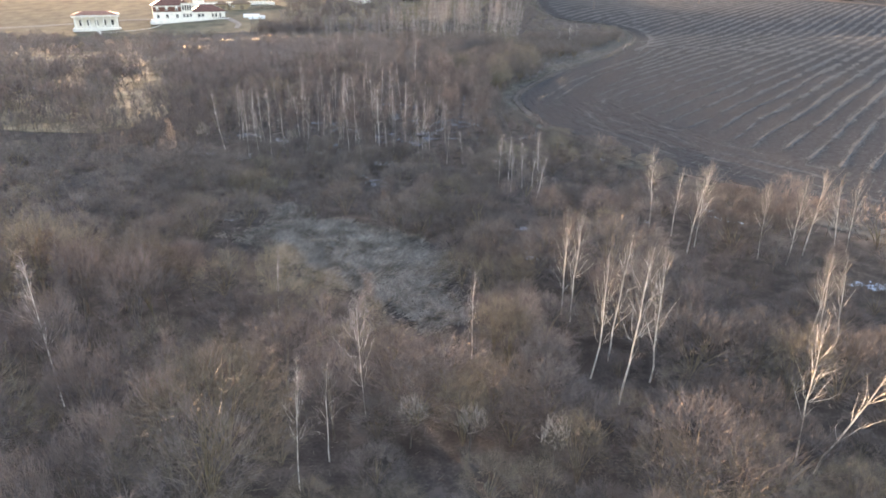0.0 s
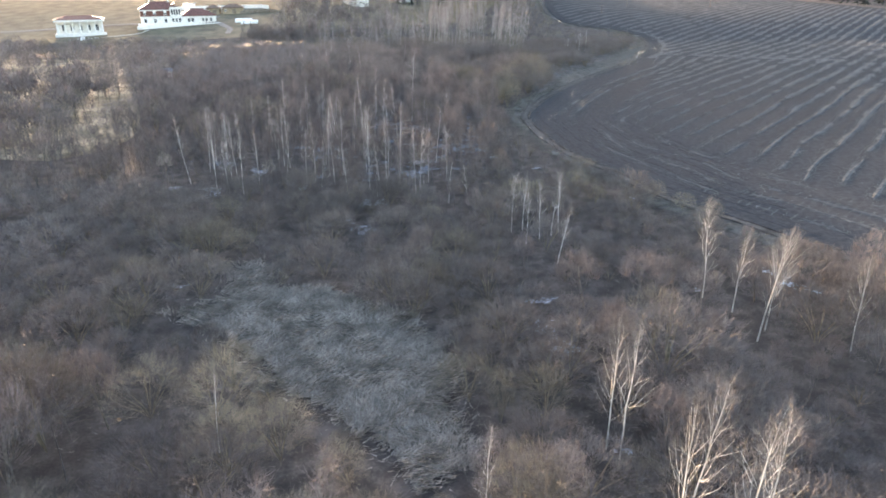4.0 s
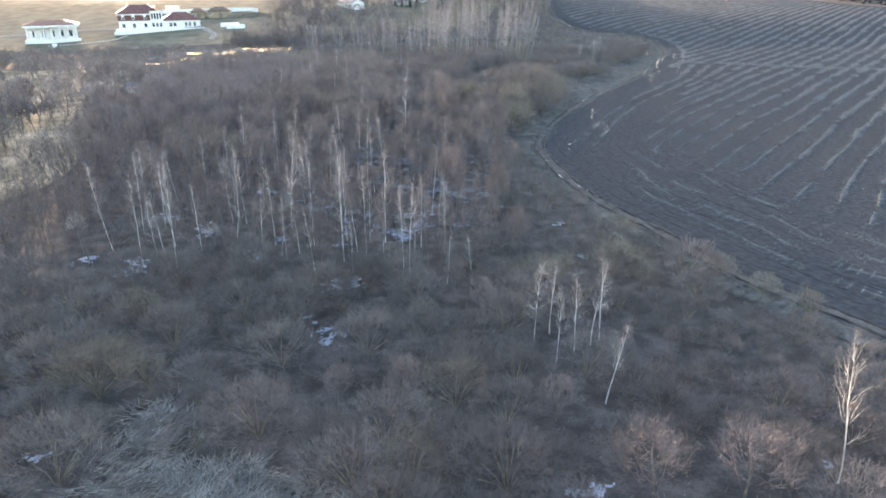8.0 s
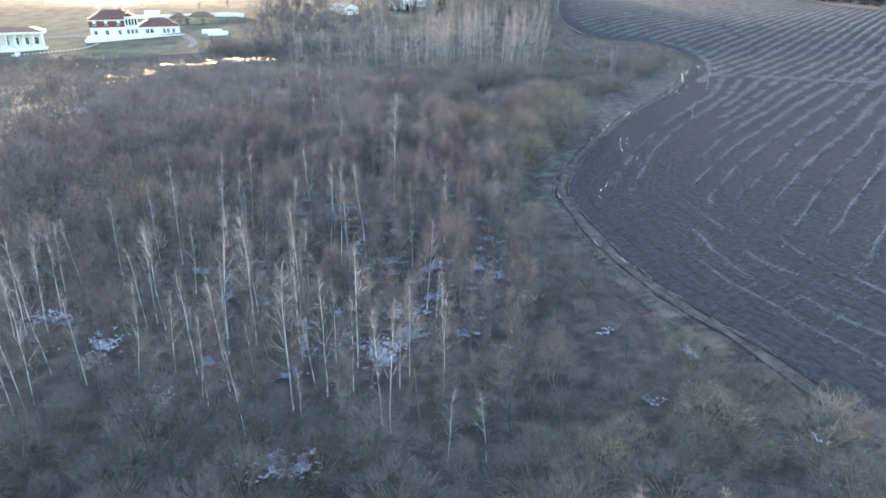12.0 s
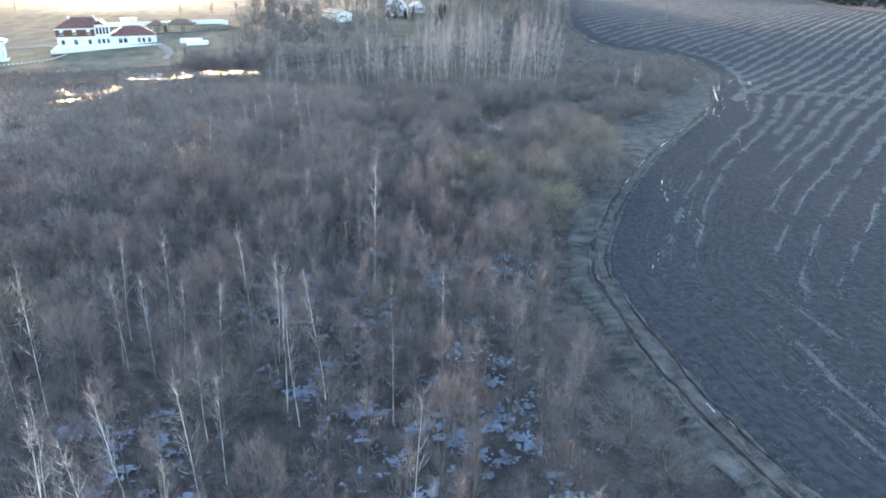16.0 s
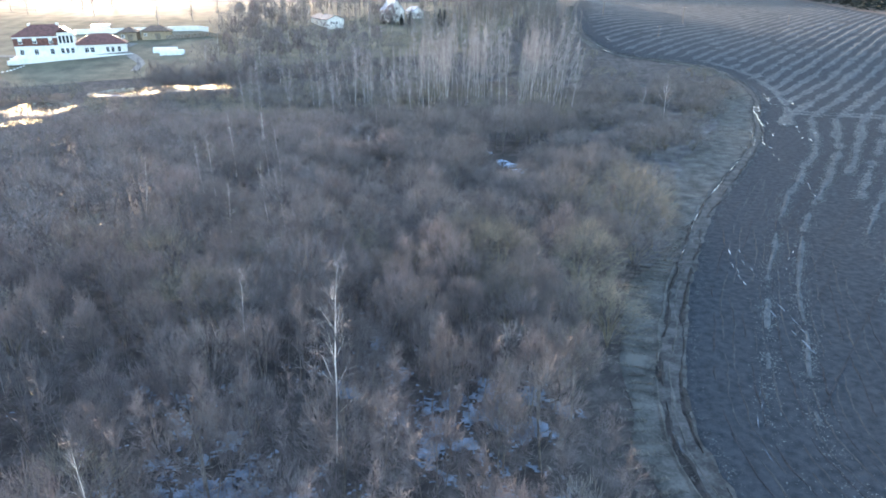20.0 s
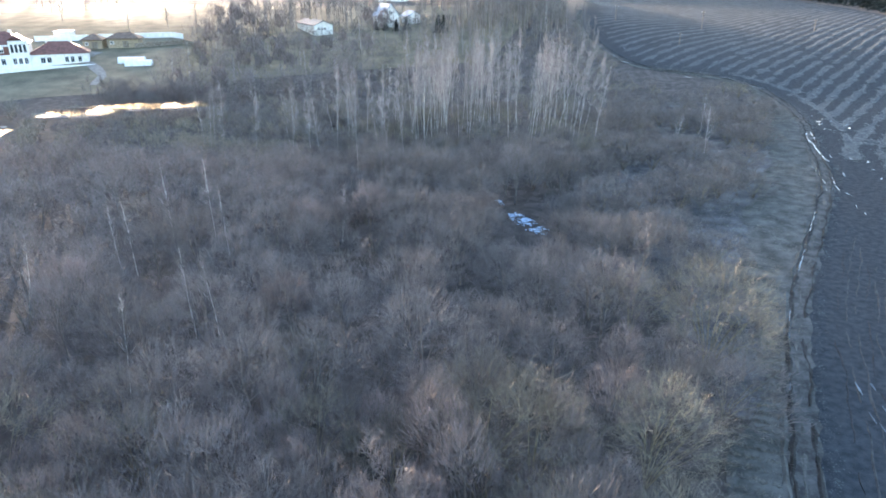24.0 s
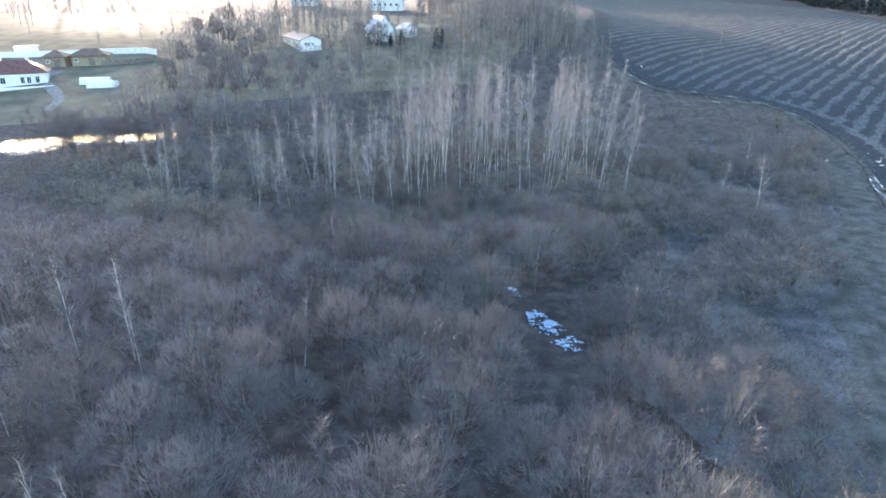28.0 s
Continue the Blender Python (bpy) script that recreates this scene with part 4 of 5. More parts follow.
# single trees that stand out, each at its own place: x, y, height, lean to the right
for x, y, h, l in ((14.2, 52.4, 12.6, 0.6), (12.8, 55.8, 10.6, -0.2), (14.8, 58.4, 11.2, 0.5), (12.9, 65, 10.2, 0.4), (17.3, 55.2, 11.2, 1.4), (24.8, 44.9, 10.6, 1.0), (24.3, 46.2, 10.2, 0.3), (27.2, 89.6, 9.6, 0.8), (29.0, 86.6, 8.0, 0.8), (35, 61, 8.6, -0.2), (33.2, 62, 8.0, 0.4), (39.5, 57, 9.2, 0.5)):
    put("poplar", x, y, h, l, 1.0, "pale aspens by the track")
for x, y, h in ((29, 81.1, 10.2), (30.5, 83, 9.0), (36.3, 79.4, 8.2), (41.8, 80.4, 9.4), (38.7, 77.8, 9.6), (44.5, 79, 9.0), (47, 81, 8.4), (33, 60.5, 8.0), (12.3, 66.5, 9.6)):
    put("pale", x, y, h, 0, 0.85, "pale aspens by the track")
for x, y, h, l in ((-26.5, 52.3, 12, -0.2), (-7.6, 43.5, 9.2, 0.1), (-6.2, 46.2, 7.6, 0.1), (3.6, 58.5, 8.2, 0.1), (-13.8, 66.3, 6.4, 0.1), (9.9, 107.6, 7.8, 0.2), (11.4, 104.3, 6.8, 0.1), (14.8, 107, 8.4, -0.2), (14.2, 98.3, 7.2, 1.1), (11.5, 109, 7.0, 0), (13.2, 106, 7.4, 0.1), (15.8, 108, 7.6, 0.2), (-30, 124.9, 8.2, -0.4), (-29.2, 125.2, 7.8, -0.6), (-15.9, 126.2, 5.0, -0.3), (-19.4, 129.4, 8.2, -0.4), (-16.5, 133.7, 8.4, -0.2), (-7.9, 122.3, 6.0, 0), (-7, 132.1, 8.0, 0.2), (-1.4, 128.3, 7.4, 0), (2.3, 119.7, 5.8, 0.1), (4.9, 119.6, 5.6, 0.1), (-5.1, 131.5, 12.2, 0), (-8.1, 128.3, 7.0, 0), (-9.3, 125.6, 12.4, -0.2), (-13.5, 130.5, 5.0, 0), (-25.6, 138.6, 8.0, -0.5), (-18.2, 130.5, 10, -0.4), (-35, 141.4, 9, 0.2), (-21.4, 158.6, 7, 0), (-19.8, 159.7, 6, 0.1), (-1.4, 152.6, 7.0, 0), (-17.4, 136.4, 13, 0.2), (-39.1, 227.8, 8, 0.2), (-32.6, 238.5, 8.6, 0), (-34.5, 239, 7.6, 0), (-23.7, 244.5, 8, -0.2), (-14.2, 187.9, 9.4, 0.2), (-5, 176.6, 13, 0.1), (-10.7, 271.9, 7, 0), (-15.9, 158.6, 9.2, 0.3), (-25, 160.7, 6.2, 0.1), (-11.4, 159.1, 5.4, 0), (-33.2, 185, 6.8, 0.1), (-27.3, 250.5, 9.8, -0.3), (-32.8, 250.5, 10, -0.2), (-10.4, 249.3, 7, 0), (61, 318, 7.4, 0.3), (-21, 224, 8.5, -0.4), (-19, 224.6, 7.5, 0.2), (-23, 214, 8, 0)):
    put("birch", x, y, h * (1.12 if y > 170 else 1.0), l, 1.5 if 95 < y < 112 else 1.2, "scattered birches", 2.0 if y > 170 else 1.6)
rng = random.Random(57)
for k in range(52):
    put("birch", rng.uniform(-38, 3), rng.uniform(122, 166), rng.uniform(7.5, 12.0), rng.gauss(0, 0.3), 1.0, "scattered birches", 1.2)
for k in range(34):
    x = rng.uniform(-86, -54)
    put("pole" if k % 3 else "alder", x, 335 + rng.uniform(-4, 6) + 0.15 * (x + 86), rng.uniform(6.5, 10.5), 0, 1.0, "trees on the pond shore", 1.5)
for k in range(22):
    x = rng.uniform(-80, -50)
    put("alder" if k % 2 else "rosy", x, 329 + rng.uniform(-3, 6) + 0.1 * (x + 80), rng.uniform(6.0, 9.0), 0, 1.0, "trees on the pond shore", 1.8)
for k in range(30):
    put("olive" if k % 2 else "willow", rng.uniform(-20, 34), rng.uniform(282, 292), rng.uniform(3.4, 5.4), 0, 1.1, "bushes before the grove", 1.5)
for x, y, h, l in ((21.6, 233.5, 8.6, -0.6), (23.2, 232.2, 9.2, 0.0), (24.6, 233.8, 8.8, 0.5), (26.0, 232.6, 8.0, 1.0), (20.2, 236.0, 8.0, -0.3), (23.8, 236.5, 8.4, 0.2)):
    put("clump", x, y, h, l, 0.95, "aspen clump on the slope")
put("fan", -4.3, 51.0, 8.8, 0, 0.75)
put("fan", 54.5, 297.5, 8.6, 0.6, 1.0)
put("fan", 50.5, 303.0, 6.4, 0.2, 0.8)
for x, y, h in ((6.4, 175.5, 7.2), (7.0, 181.5, 6.2), (-15.5, 205, 6.5), (-29, 150, 6.5), (-41, 152, 6.5), (10.0, 168, 6.0), (-40, 128, 5.5), (-24.5, 127, 4.6), (-47, 210, 6.5), (2.8, 46.5, 4.5), (8.0, 44.5, 4.8), (-1, 47.5, 4.6), (-36, 232, 6), (8.5, 186, 6.5)):
    put("leafy", x, y, h, 0, 1.1)
for x, y, h, w in ((25.5, 217.5, 11.0, 1.08), (16.2, 203.2, 8.4, 1.05), (31.6, 121.5, 2.6, 1.3), (34.2, 116.8, 2.6, 1.3), (37, 112.5, 2.8, 1.3), (19, 42.0, 5.0, 1.0), (23.0, 39.5, 5.2, 1.1), (-15, 69, 5.6, 1.1), (-9.5, 65.5, 5.0, 1.15), (-12.5, 64, 5.2, 1.1), (-4.6, 63.0, 3.2, 1.2)):
    put("gold", x, y, h, 0, w)
for x, y, h, w in ((20.5, 224, 7.6, 1.0), (5.5, 60, 5.6, 0.9), (6.5, 57.5, 6.0, 0.9), (8.5, 69, 5.2, 0.8), (17.4, 192.6, 6.8, 1.1), (8.2, 195, 7.0, 1.1), (12.0, 185.5, 5.6, 1.1)):
    put("olive", x, y, h, 0, w)

# single crowns that stand out from the thicket: kind, x, y, height, width
for key, x, y, h, w in (("willow", -11.6, 103.5, 4.6, 1.3), ("willow", -5.8, 91.5, 4.5, 0.95), ("willow", -1.4, 85.0, 4.5, 1.1), ("rosy", 15.0, 87.5, 6.0, 2.0), ("rosy", 19.8, 87.0, 6.0, 2.1), ("rosy", 10.2, 95.9, 4.5, 1.5), ("olive", 19.6, 80.2, 6.0, 0.85), ("willow", -30.1, 80.1, 5.0, 1.2), ("olive", -19.9, 70.1, 5.0, 1.3), ("willow", 5.1, 75.5, 4.5, 1.0), ("willow", -38.5, 89.9, 4.5, 1.35), ("willow", -31.7, 90.6, 4.5, 1.15), ("willow", -17.9, 78.4, 3.5, 0.8), ("olive", 2.5, 47.6, 6.0, 0.7), ("olive", 9.5, 44.1, 5.5, 0.8), ("olive", 13.8, 41.9, 5.5, 0.95), ("gold", 26.8, 52.7, 6.5, 0.92), ("gold", 5.4, 69.3, 5.0, 0.45), ("willow", 21.6, 47.0, 5.5, 0.85)):
    put(key, x, y, h, 0, w, "", 2.0 + 2.2 * w)
for key, x, y, h, w in (("olive", -41.3, 288.3, 6.5, 1.8), ("olive", -29.5, 282.7, 6.5, 1.45), ("alder", -12.0, 260.8, 7.5, 1.7), ("alder", -7.1, 272.4, 7.5, 1.2), ("alder", 25.0, 237.3, 8.5, 1.6), ("alder", 3.4, 264.9, 9.0, 1.3), ("alder", -15.5, 233.5, 7.0, 0.9), ("alder", -2.5, 237.3, 7.5, 0.95), ("alder", 9.3, 229.5, 7.3, 1.3), ("alder", -7.1, 225.2, 8.0, 1.05), ("alder", 0.0, 219.8, 8.0, 1.0), ("alder", 5.3, 211.9, 7.5, 1.1), ("alder", 11.5, 213.6, 7.5, 1.3), ("alder", -20.7, 214.6, 8.5, 1.3), ("alder", -4.1, 197.2, 8.0, 0.95), ("willow", 5.2, 201.3, 6.0, 1.2), ("willow", -7.7, 255.0, 6.0, 1.0), ("willow", 23.2, 252.6, 6.0, 1.6)):
    put(key, x, y, h, 0, w, "", 2.4 + 1.6 * w)

# the dense birch grove ahead
rng = random.Random(31)
count = 0
while count < 130:
    x = rng.uniform(-48, 33)
    y = rng.uniform(290, 318) + 16 * smooth_step(-8, 3, x) * rng.random() + 6 * smooth_step(0, 8, x)
    dens = 0.95 if x > -4 else (0.5 if x > -20 else 0.28)
    if rng.random() > dens or not free(x, y, 1.5):
        continue
    hh = (19.0 if x > -4 else 14.5 if x > -22 else 11.5) * rng.uniform(0.82, 1.15)
    put("grove", x, y, hh, rng.gauss(0, 0.5) + (1.6 if x > 20 else 0), 1.0, "birch grove", 1.5)
    count += 1

for k in range(46):
    put("grove", rng.uniform(8, 56), rng.uniform(444, 500), rng.uniform(13, 19), rng.gauss(0, 0.4), 1.0, "birches at the edge of the far wood", 1.5)

# the thickets between: a jittered cover whose kinds change along the valley
REED = [(13.8, 251, 5.2, 14)] + [(SNOW[k][0], SNOW[k][1] - 1.2, SNOW[k][2] + 1.4, SNOW[k][3] + 2.0) for k in (0, 1, 2, 3, 5, 6, 9, 15)]


RISE = TRACK[:, 1] < 372
RISE &= np.arange(NT) < np.argmax(TRACK[:, 1] > 371)


def track_x(y):
    """The inner edge of the verge at y."""
    return float(np.interp(y, INNER[RISE][:, 1], INNER[RISE][:, 0])) if y < 371 else 58.0


def choose(x, y, r):
    """Kind, height, width and spacing of the cover at a place; None where it is open."""
    u = r.random()
    n1 = noise.noise((x * 0.06, y * 0.06, 9.0))
    if y < 72:
        if -22 < x < 5 and y > 55:
            return ("olive" if u < 0.5 else "willow" if u < 0.8 else "alder", r.uniform(3.6, 5.2), 1.25, 3.8)
        if x < -3 + 3 * n1:
            return ("alder" if u < 0.12 else "rosy" if u < 0.42 else "pole" if u < 0.95 else "olive", r.uniform(6.2, 9.6), 1.2, 1.9)
        if x > 24 and y > 58:
            return ("willow", r.uniform(2.0, 3.2), 1.3, 3.0)
        return ("alder" if u < 0.14 else "olive" if u < 0.30 else "willow" if u < 0.86 else "rosy", r.uniform(3.8, 6.0), 1.2, 2.9)
    if y < 120:
        if x > 22 and y < 79:
            return ("rosy" if u < 0.5 else "alder" if u < 0.8 else "willow", r.uniform(3.4, 5.0), 1.3, 3.0)
        if x > 15 and y < 92:
            return ("alder" if u < 0.5 else "rosy" if u < 0.75 else "willow", r.uniform(5.0, 7.0), 1.2, 3.6)
        if x > 16 and y < 114:
            return ("willow" if u < 0.8 else "rosy", r.uniform(2.0, 3.4), 1.3, 3.0)
        return ("willow" if u < 0.74 else "olive" if u < 0.86 else "rosy", r.uniform(2.6, 5.2), r.uniform(1.05, 1.4), 3.3)
    if y < 152:
        if x > 12:
            return ("willow" if u < 0.5 else "olive" if u < 0.75 else "rosy", r.uniform(2.8, 4.8), 1.3, 4.0)
        if u < 0.24:
            return ("willow", r.uniform(2.4, 4.0), 1.1, 2.6)
        return ("pole" if u < 0.95 else "rosy", r.uniform(5.0, 9.2), 1.1, 1.5)
    if y < 206:
        if x > 13:
            return ("olive" if u < 0.35 else "willow" if u < 0.65 else "alder", r.uniform(4.0, 6.6), 1.3, 4.2)
        far = float(smooth_step(168, 206, y))
        if u < 0.62 - 0.45 * far:
            return ("pole", r.uniform(5.6, 9.6), 1.15, 1.55)
        return ("rosy" if u < 0.82 - 0.1 * far else "alder" if u < 0.95 else "olive", r.uniform(5.6, 9.2), 1.15, 2.3)
    if y < 280:
        if x > 31 and y > 222:
            return ("willow", r.uniform(3.2, 5.8), r.uniform(1.1, 1.5), 3.2) if n1 + 0.25 * u > 0.02 else None
        if x > 23:
            return ("willow" if u < 0.6 else "alder" if u < 0.8 else "rosy", r.uniform(3.4, 6.2), r.uniform(1.25, 1.55), 4.0) if n1 + 0.6 * u > -0.06 else None
        if 0.62 < u < 0.80:
            return ("olive" if u < 0.70 else "willow", r.uniform(3.6, 6.0), r.uniform(1.1, 1.3), 3.4)
        return ("alder" if u < 0.62 else "rosy" if u < 0.92 else "pole", r.uniform(6.2, 9.6), r.uniform(1.15, 1.45), 3.7)
    if y > 340:
        if -54 < x < -27 and y > 412:
            return ("willow" if u < 0.6 else "olive", r.uniform(2.4, 3.8), 1.2, 4.6)
        if x < -18:
            return ("alder" if u < 0.4 else "rosy" if u < 0.66 else "birch" if u < 0.82 else "olive", r.uniform(7, 13) if u < 0.82 else r.uniform(4, 6), 1.0, 4.4)
        return ("willow" if u < 0.6 else "olive" if u < 0.8 else "alder", r.uniform(2.6, 4.6), 1.3, 5.0) if u < 0.9 + 0.4 * n1 else None
    if 288 < y < 336 and -46 < x < 33:
        return ("willow" if u < 0.65 else "olive", r.uniform(3.4, 5.6), 1.15, 2.3)
    if x > 34:
        return ("willow", r.uniform(3.2, 5.8), r.uniform(1.1, 1.5), 3.2) if n1 + 0.25 * u > 0.0 else None
    if x > 24:
        return ("willow" if u < 0.6 else "alder" if u < 0.8 else "rosy", r.uniform(2.6, 5.0), r.uniform(1.25, 1.55), 4.0) if n1 + 0.6 * u > 0.05 else None
    return ("willow" if u < 0.65 else "olive", r.uniform(3.2, 5.5), 1.2, 4.3)


OPEN = [(3.6, 58.3), (-7.6, 43.5), (-6.2, 46.2), (-26.5, 52.3), (-4.3, 51), (14, 51.7), (15, 58.2), (12.6, 62.9), (17.2, 55), (24.7, 44.8), (27.9, 50.6), (9.9, 107.6), (11.4, 104.3), (14.8, 107), (14.2, 98.3), (27.2, 89.6), (-30, 125)]
rng = random.Random(99)
cover = []
y = 33.0
while y < 478:
    half = 0.70 * (y - 8) + 8 if y < 338 else 98
    step = (1.5 if 118 < y < 200 else 2.2) + 0.006 * max(0, y - 150)
    x = -half
    lim = track_x(y) - (2.8 if 96 < y < 212 else 1.0) if y > 66 else 46 + 0.2 * (y - 30)
    if y < 112:
        lim = min(lim, half)
    while x < lim:
        px, py = x + rng.uniform(-0.5, 0.5) * step, y + rng.uniform(-0.5, 0.5) * step
        x += step * (1.0 if abs(x) < 60 else 1.25)
        if any(((px - a) / c) ** 2 + ((py - b) / d) ** 2 < 1 for a, b, c, d in REED):
            continue
        if 56 < py < 112 and (in_reeds(px, py, 0.8) or in_reeds(px, py + 2.6)):
            continue
        mx = float(np.interp(py, MR[:, 1], MR[:, 0])) if py < 285 else -78.0
        if px < mx and 132 < py < 338 and not (noise.noise((px * 0.05, py * 0.05, 4.0)) > -0.08):
            continue
        if any(((px - a) / (c + 1)) ** 2 + ((py - b) / (d + 1)) ** 2 < 1 for a, b, c, d, _ in POND):
            continue
        if py > 345 and (px < -78 - 0.16 * (py - 373) or (-60 < px < -36 and py > 466)):
            continue
        pick = choose(px, py, rng)
        if pick is None or px > lim + 0.5:
            continue
        key, hh, wide, gap = pick
        if any(abs(px - a) < 1.7 and -5.0 < py - b < 0.7 for a, b in OPEN) or (py < 47 and -12 < px < 12):
            key, hh = ("olive" if key != "willow" else key), rng.uniform(2.0, 3.4)
        if 56 < py < 92 and in_reeds(px, py + 5.0):
            key, hh = "olive", rng.uniform(1.6, 2.4)
        if free(px, py, gap):
            placed.append((px, py, gap))
            cover.append((abs(px) + max(0, py - 290) * 0.6, key, px, py, hh, wide * rng.uniform(0.9, 1.15)))
    y += step * 0.9
for _, key, px, py, hh, wide in sorted(cover):
    plant(key, px, py, hh, rng, 0.0, wide)

# far woods: bare wood behind and round the village, dark spruce beyond the field
def far_wood(name, spots, material, tall, seed, label, spruce=False, blades=70):
    r = np.random.default_rng(seed)
    w = Wood()
    O, D, L, W = [], [], [], []
    for x, y in spots:
        z, h = ground_z(x, y), tall * r.uniform(0.75, 1.2)
        w.tube([(x, y, z - 0.2), (x + r.normal() * 0.2, y, z + h * 0.5), (x + r.normal() * 0.4, y + r.normal() * 0.3, z + h)], [0.16, 0.11, 0.03], 3)
        for k in range(blades):
            f = r.uniform(0.08, 1.0) if spruce else r.uniform(0.28, 1.0)
            a = r.uniform(0, 6.283)
            if spruce:
                ln, d = (1 - f) * h * 0.24 + 0.5, np.array([math.cos(a), math.sin(a), -0.35])
                wd = 0.9
            else:
                ln, d = h * 0.17 * (1.25 - f) + 0.7, np.array([math.cos(a), math.sin(a), 0.75])
                wd = 0.10
            O.append((x, y, z + f * h)), D.append(unit(d)), L.append(ln * r.uniform(0.8, 1.3)), W.append(wd * r.uniform(0.6, 1.3))
    w.blades(O, D, L, W, r)
    v, f = w.arrays()
    return tagged(bulk(name, v, f, material, 3), label, "wood", "", "stuff")


rng = random.Random(301)
spots = []
for k in range(760):
    x, y = rng.uniform(-8, 66), rng.uniform(448, 620)
    if x < 10 and y < 520:
        continue
    if x > 52 + 0.12 * (y - 450):
        continue
    spots.append((x, y))
far_wood("far_wood", spots, T_FAR, 15, 1, "bare grey-brown wood behind the village")
spots = [(rng.uniform(-70, -24), rng.uniform(486, 560)) for k in range(90)] + [(rng.uniform(-12, 60), rng.uniform(405, 440)) for k in range(40)]
spots += [(rng.uniform(-185, -66), rng.uniform(446, 520)) for k in range(8)]
for k in range(110):
    x, y = rng.uniform(-72, 14), rng.uniform(440, 490)
    if min(math.hypot(x + 20, y - 465), math.hypot(x + 48, y - 453), math.hypot(x + 42, y - 443), math.hypot(x + 11, y - 474)) > 9 and not (-30 < x < -8 and y < 458 and k % 3):
        spots.append((x, y))
far_wood("far_wood", spots, T_FAR, 11, 2, "thin bare trees round the village houses")
spots = [(rng.uniform(-420, -60), rng.uniform(640, 760)) for k in range(420)] + [(rng.uniform(-420, -170), rng.uniform(480, 640)) for k in range(160)]
far_wood("far_wood", spots, T_FAR, 16, 3, "bare wood on the horizon beyond the village", blades=45)
spots = []
for k in range(1500):
    t = rng.random()
    i = int(t * (NF - 1))
    p = F_LINE[i]
    c = p - np.array([90, 450])
    c = c / np.linalg.norm(c)
    q = p + c * rng.uniform(8, 110)
    if q[1] > 250:
        spots.append((q[0], q[1]))
far_wood("spruce_forest", spots, N_SPRUCE, 17, 4, "dark spruce forest beyond the ploughed field", True, 44)
# spruces on the unseen rise that is added to shade the far field
spots = [(rng.uniform(-300, 420), rng.uniform(1310, 1560)) for k in range(420)]
far_wood("spruce_forest", spots, N_SPRUCE, 20, 5, "dark spruce forest on the unseen shading rise", True, 45)


def spruce(x, y, h, seed):
    r = np.random.default_rng(seed)
    z = ground_z(x, y)
    e = empty("spruce_tree", pose(x, y, z), "dark green spruce in a house garden", "tree", "garden spruces")
    t, c = Wood(), Wood()
    t.tube([(0, 0, -0.2), (0, 0, h * 0.6), (0, 0, h)], [0.17, 0.1, 0.02], 6)
    O, D, L, W = [], [], [], []
    for k in range(520):
        f = r.uniform(0.06, 1.0)
        a = r.uniform(0, 6.283)
        O.append((0, 0, f * h)), D.append(unit(np.array([math.cos(a), math.sin(a), -0.3 + 0.5 * f])))
        L.append(((1 - f) * h * 0.36 + 0.3) * r.uniform(0.75, 1.2)), W.append(r.uniform(0.2, 0.5))
    c.blades(O, D, L, W, r)
    for nm, w, m in (("trunk", t, B_ALDER), ("crown", c, N_SPRUCE)):
        v, f = w.arrays()
        link(nm, v, f, m, e)


for k, (x, y, h) in enumerate(((-20, 455, 5), (-15.5, 453.5, 4.6), (-11.5, 455, 5.2), (-24, 455.5, 4.2), (1.5, 448, 7.5), (3.6, 449, 7))):
    spruce(x, y, h, 400 + k)

# ---------------------------------------------------------------- the village
def window(parent, x, y, z, w, h, face, bars=1, arch=False):
    """A window on a wall whose outside looks along face ('-y', '+x', ...), in the house's own axes."""
    turn = {"-y": 0, "+x": 90, "+y": 180, "-x": -90}[face]
    e = new("window")
    e.parent = parent
    e.matrix_basis = pose(x, y, z, 0, 0, turn)
    fr = bmesh.new()
    for cx, cz, sx, sz in ((0, h / 2, w + 0.2, 0.12), (0, -h / 2, w + 0.3, 0.14), (-w / 2, 0, 0.12, h), (w / 2, 0, 0.12, h)):
        bmesh.ops.create_cube(fr, size=1, matrix=Matrix.Translation((cx, -0.05, cz)) @ Matrix.Diagonal((sx, 0.16, sz, 1)))
    for b in range(bars):
        bmesh.ops.create_cube(fr, size=1, matrix=Matrix.Translation((-w / 2 + w * (b + 1) / (bars + 1), -0.03, 0)) @ Matrix.Diagonal((0.07, 0.1, h, 1)))
    part("frame", fr, M_FRAME, e)
    part("pane", box(0, 0.0, 0, w, 0.05, h), M_GLASS, e)
    if arch:
        bm = bmesh.new()
        bmesh.ops.create_cone(bm, cap_ends=True, segments=16, radius1=w / 2 + 0.12, radius2=w / 2 + 0.12, depth=0.12, matrix=Matrix.Translation((0, -0.04, h / 2)) @ Matrix.Rotation(radians(90), 4, "X"))
        part("arch", bm, M_FRAME, e)
    return e


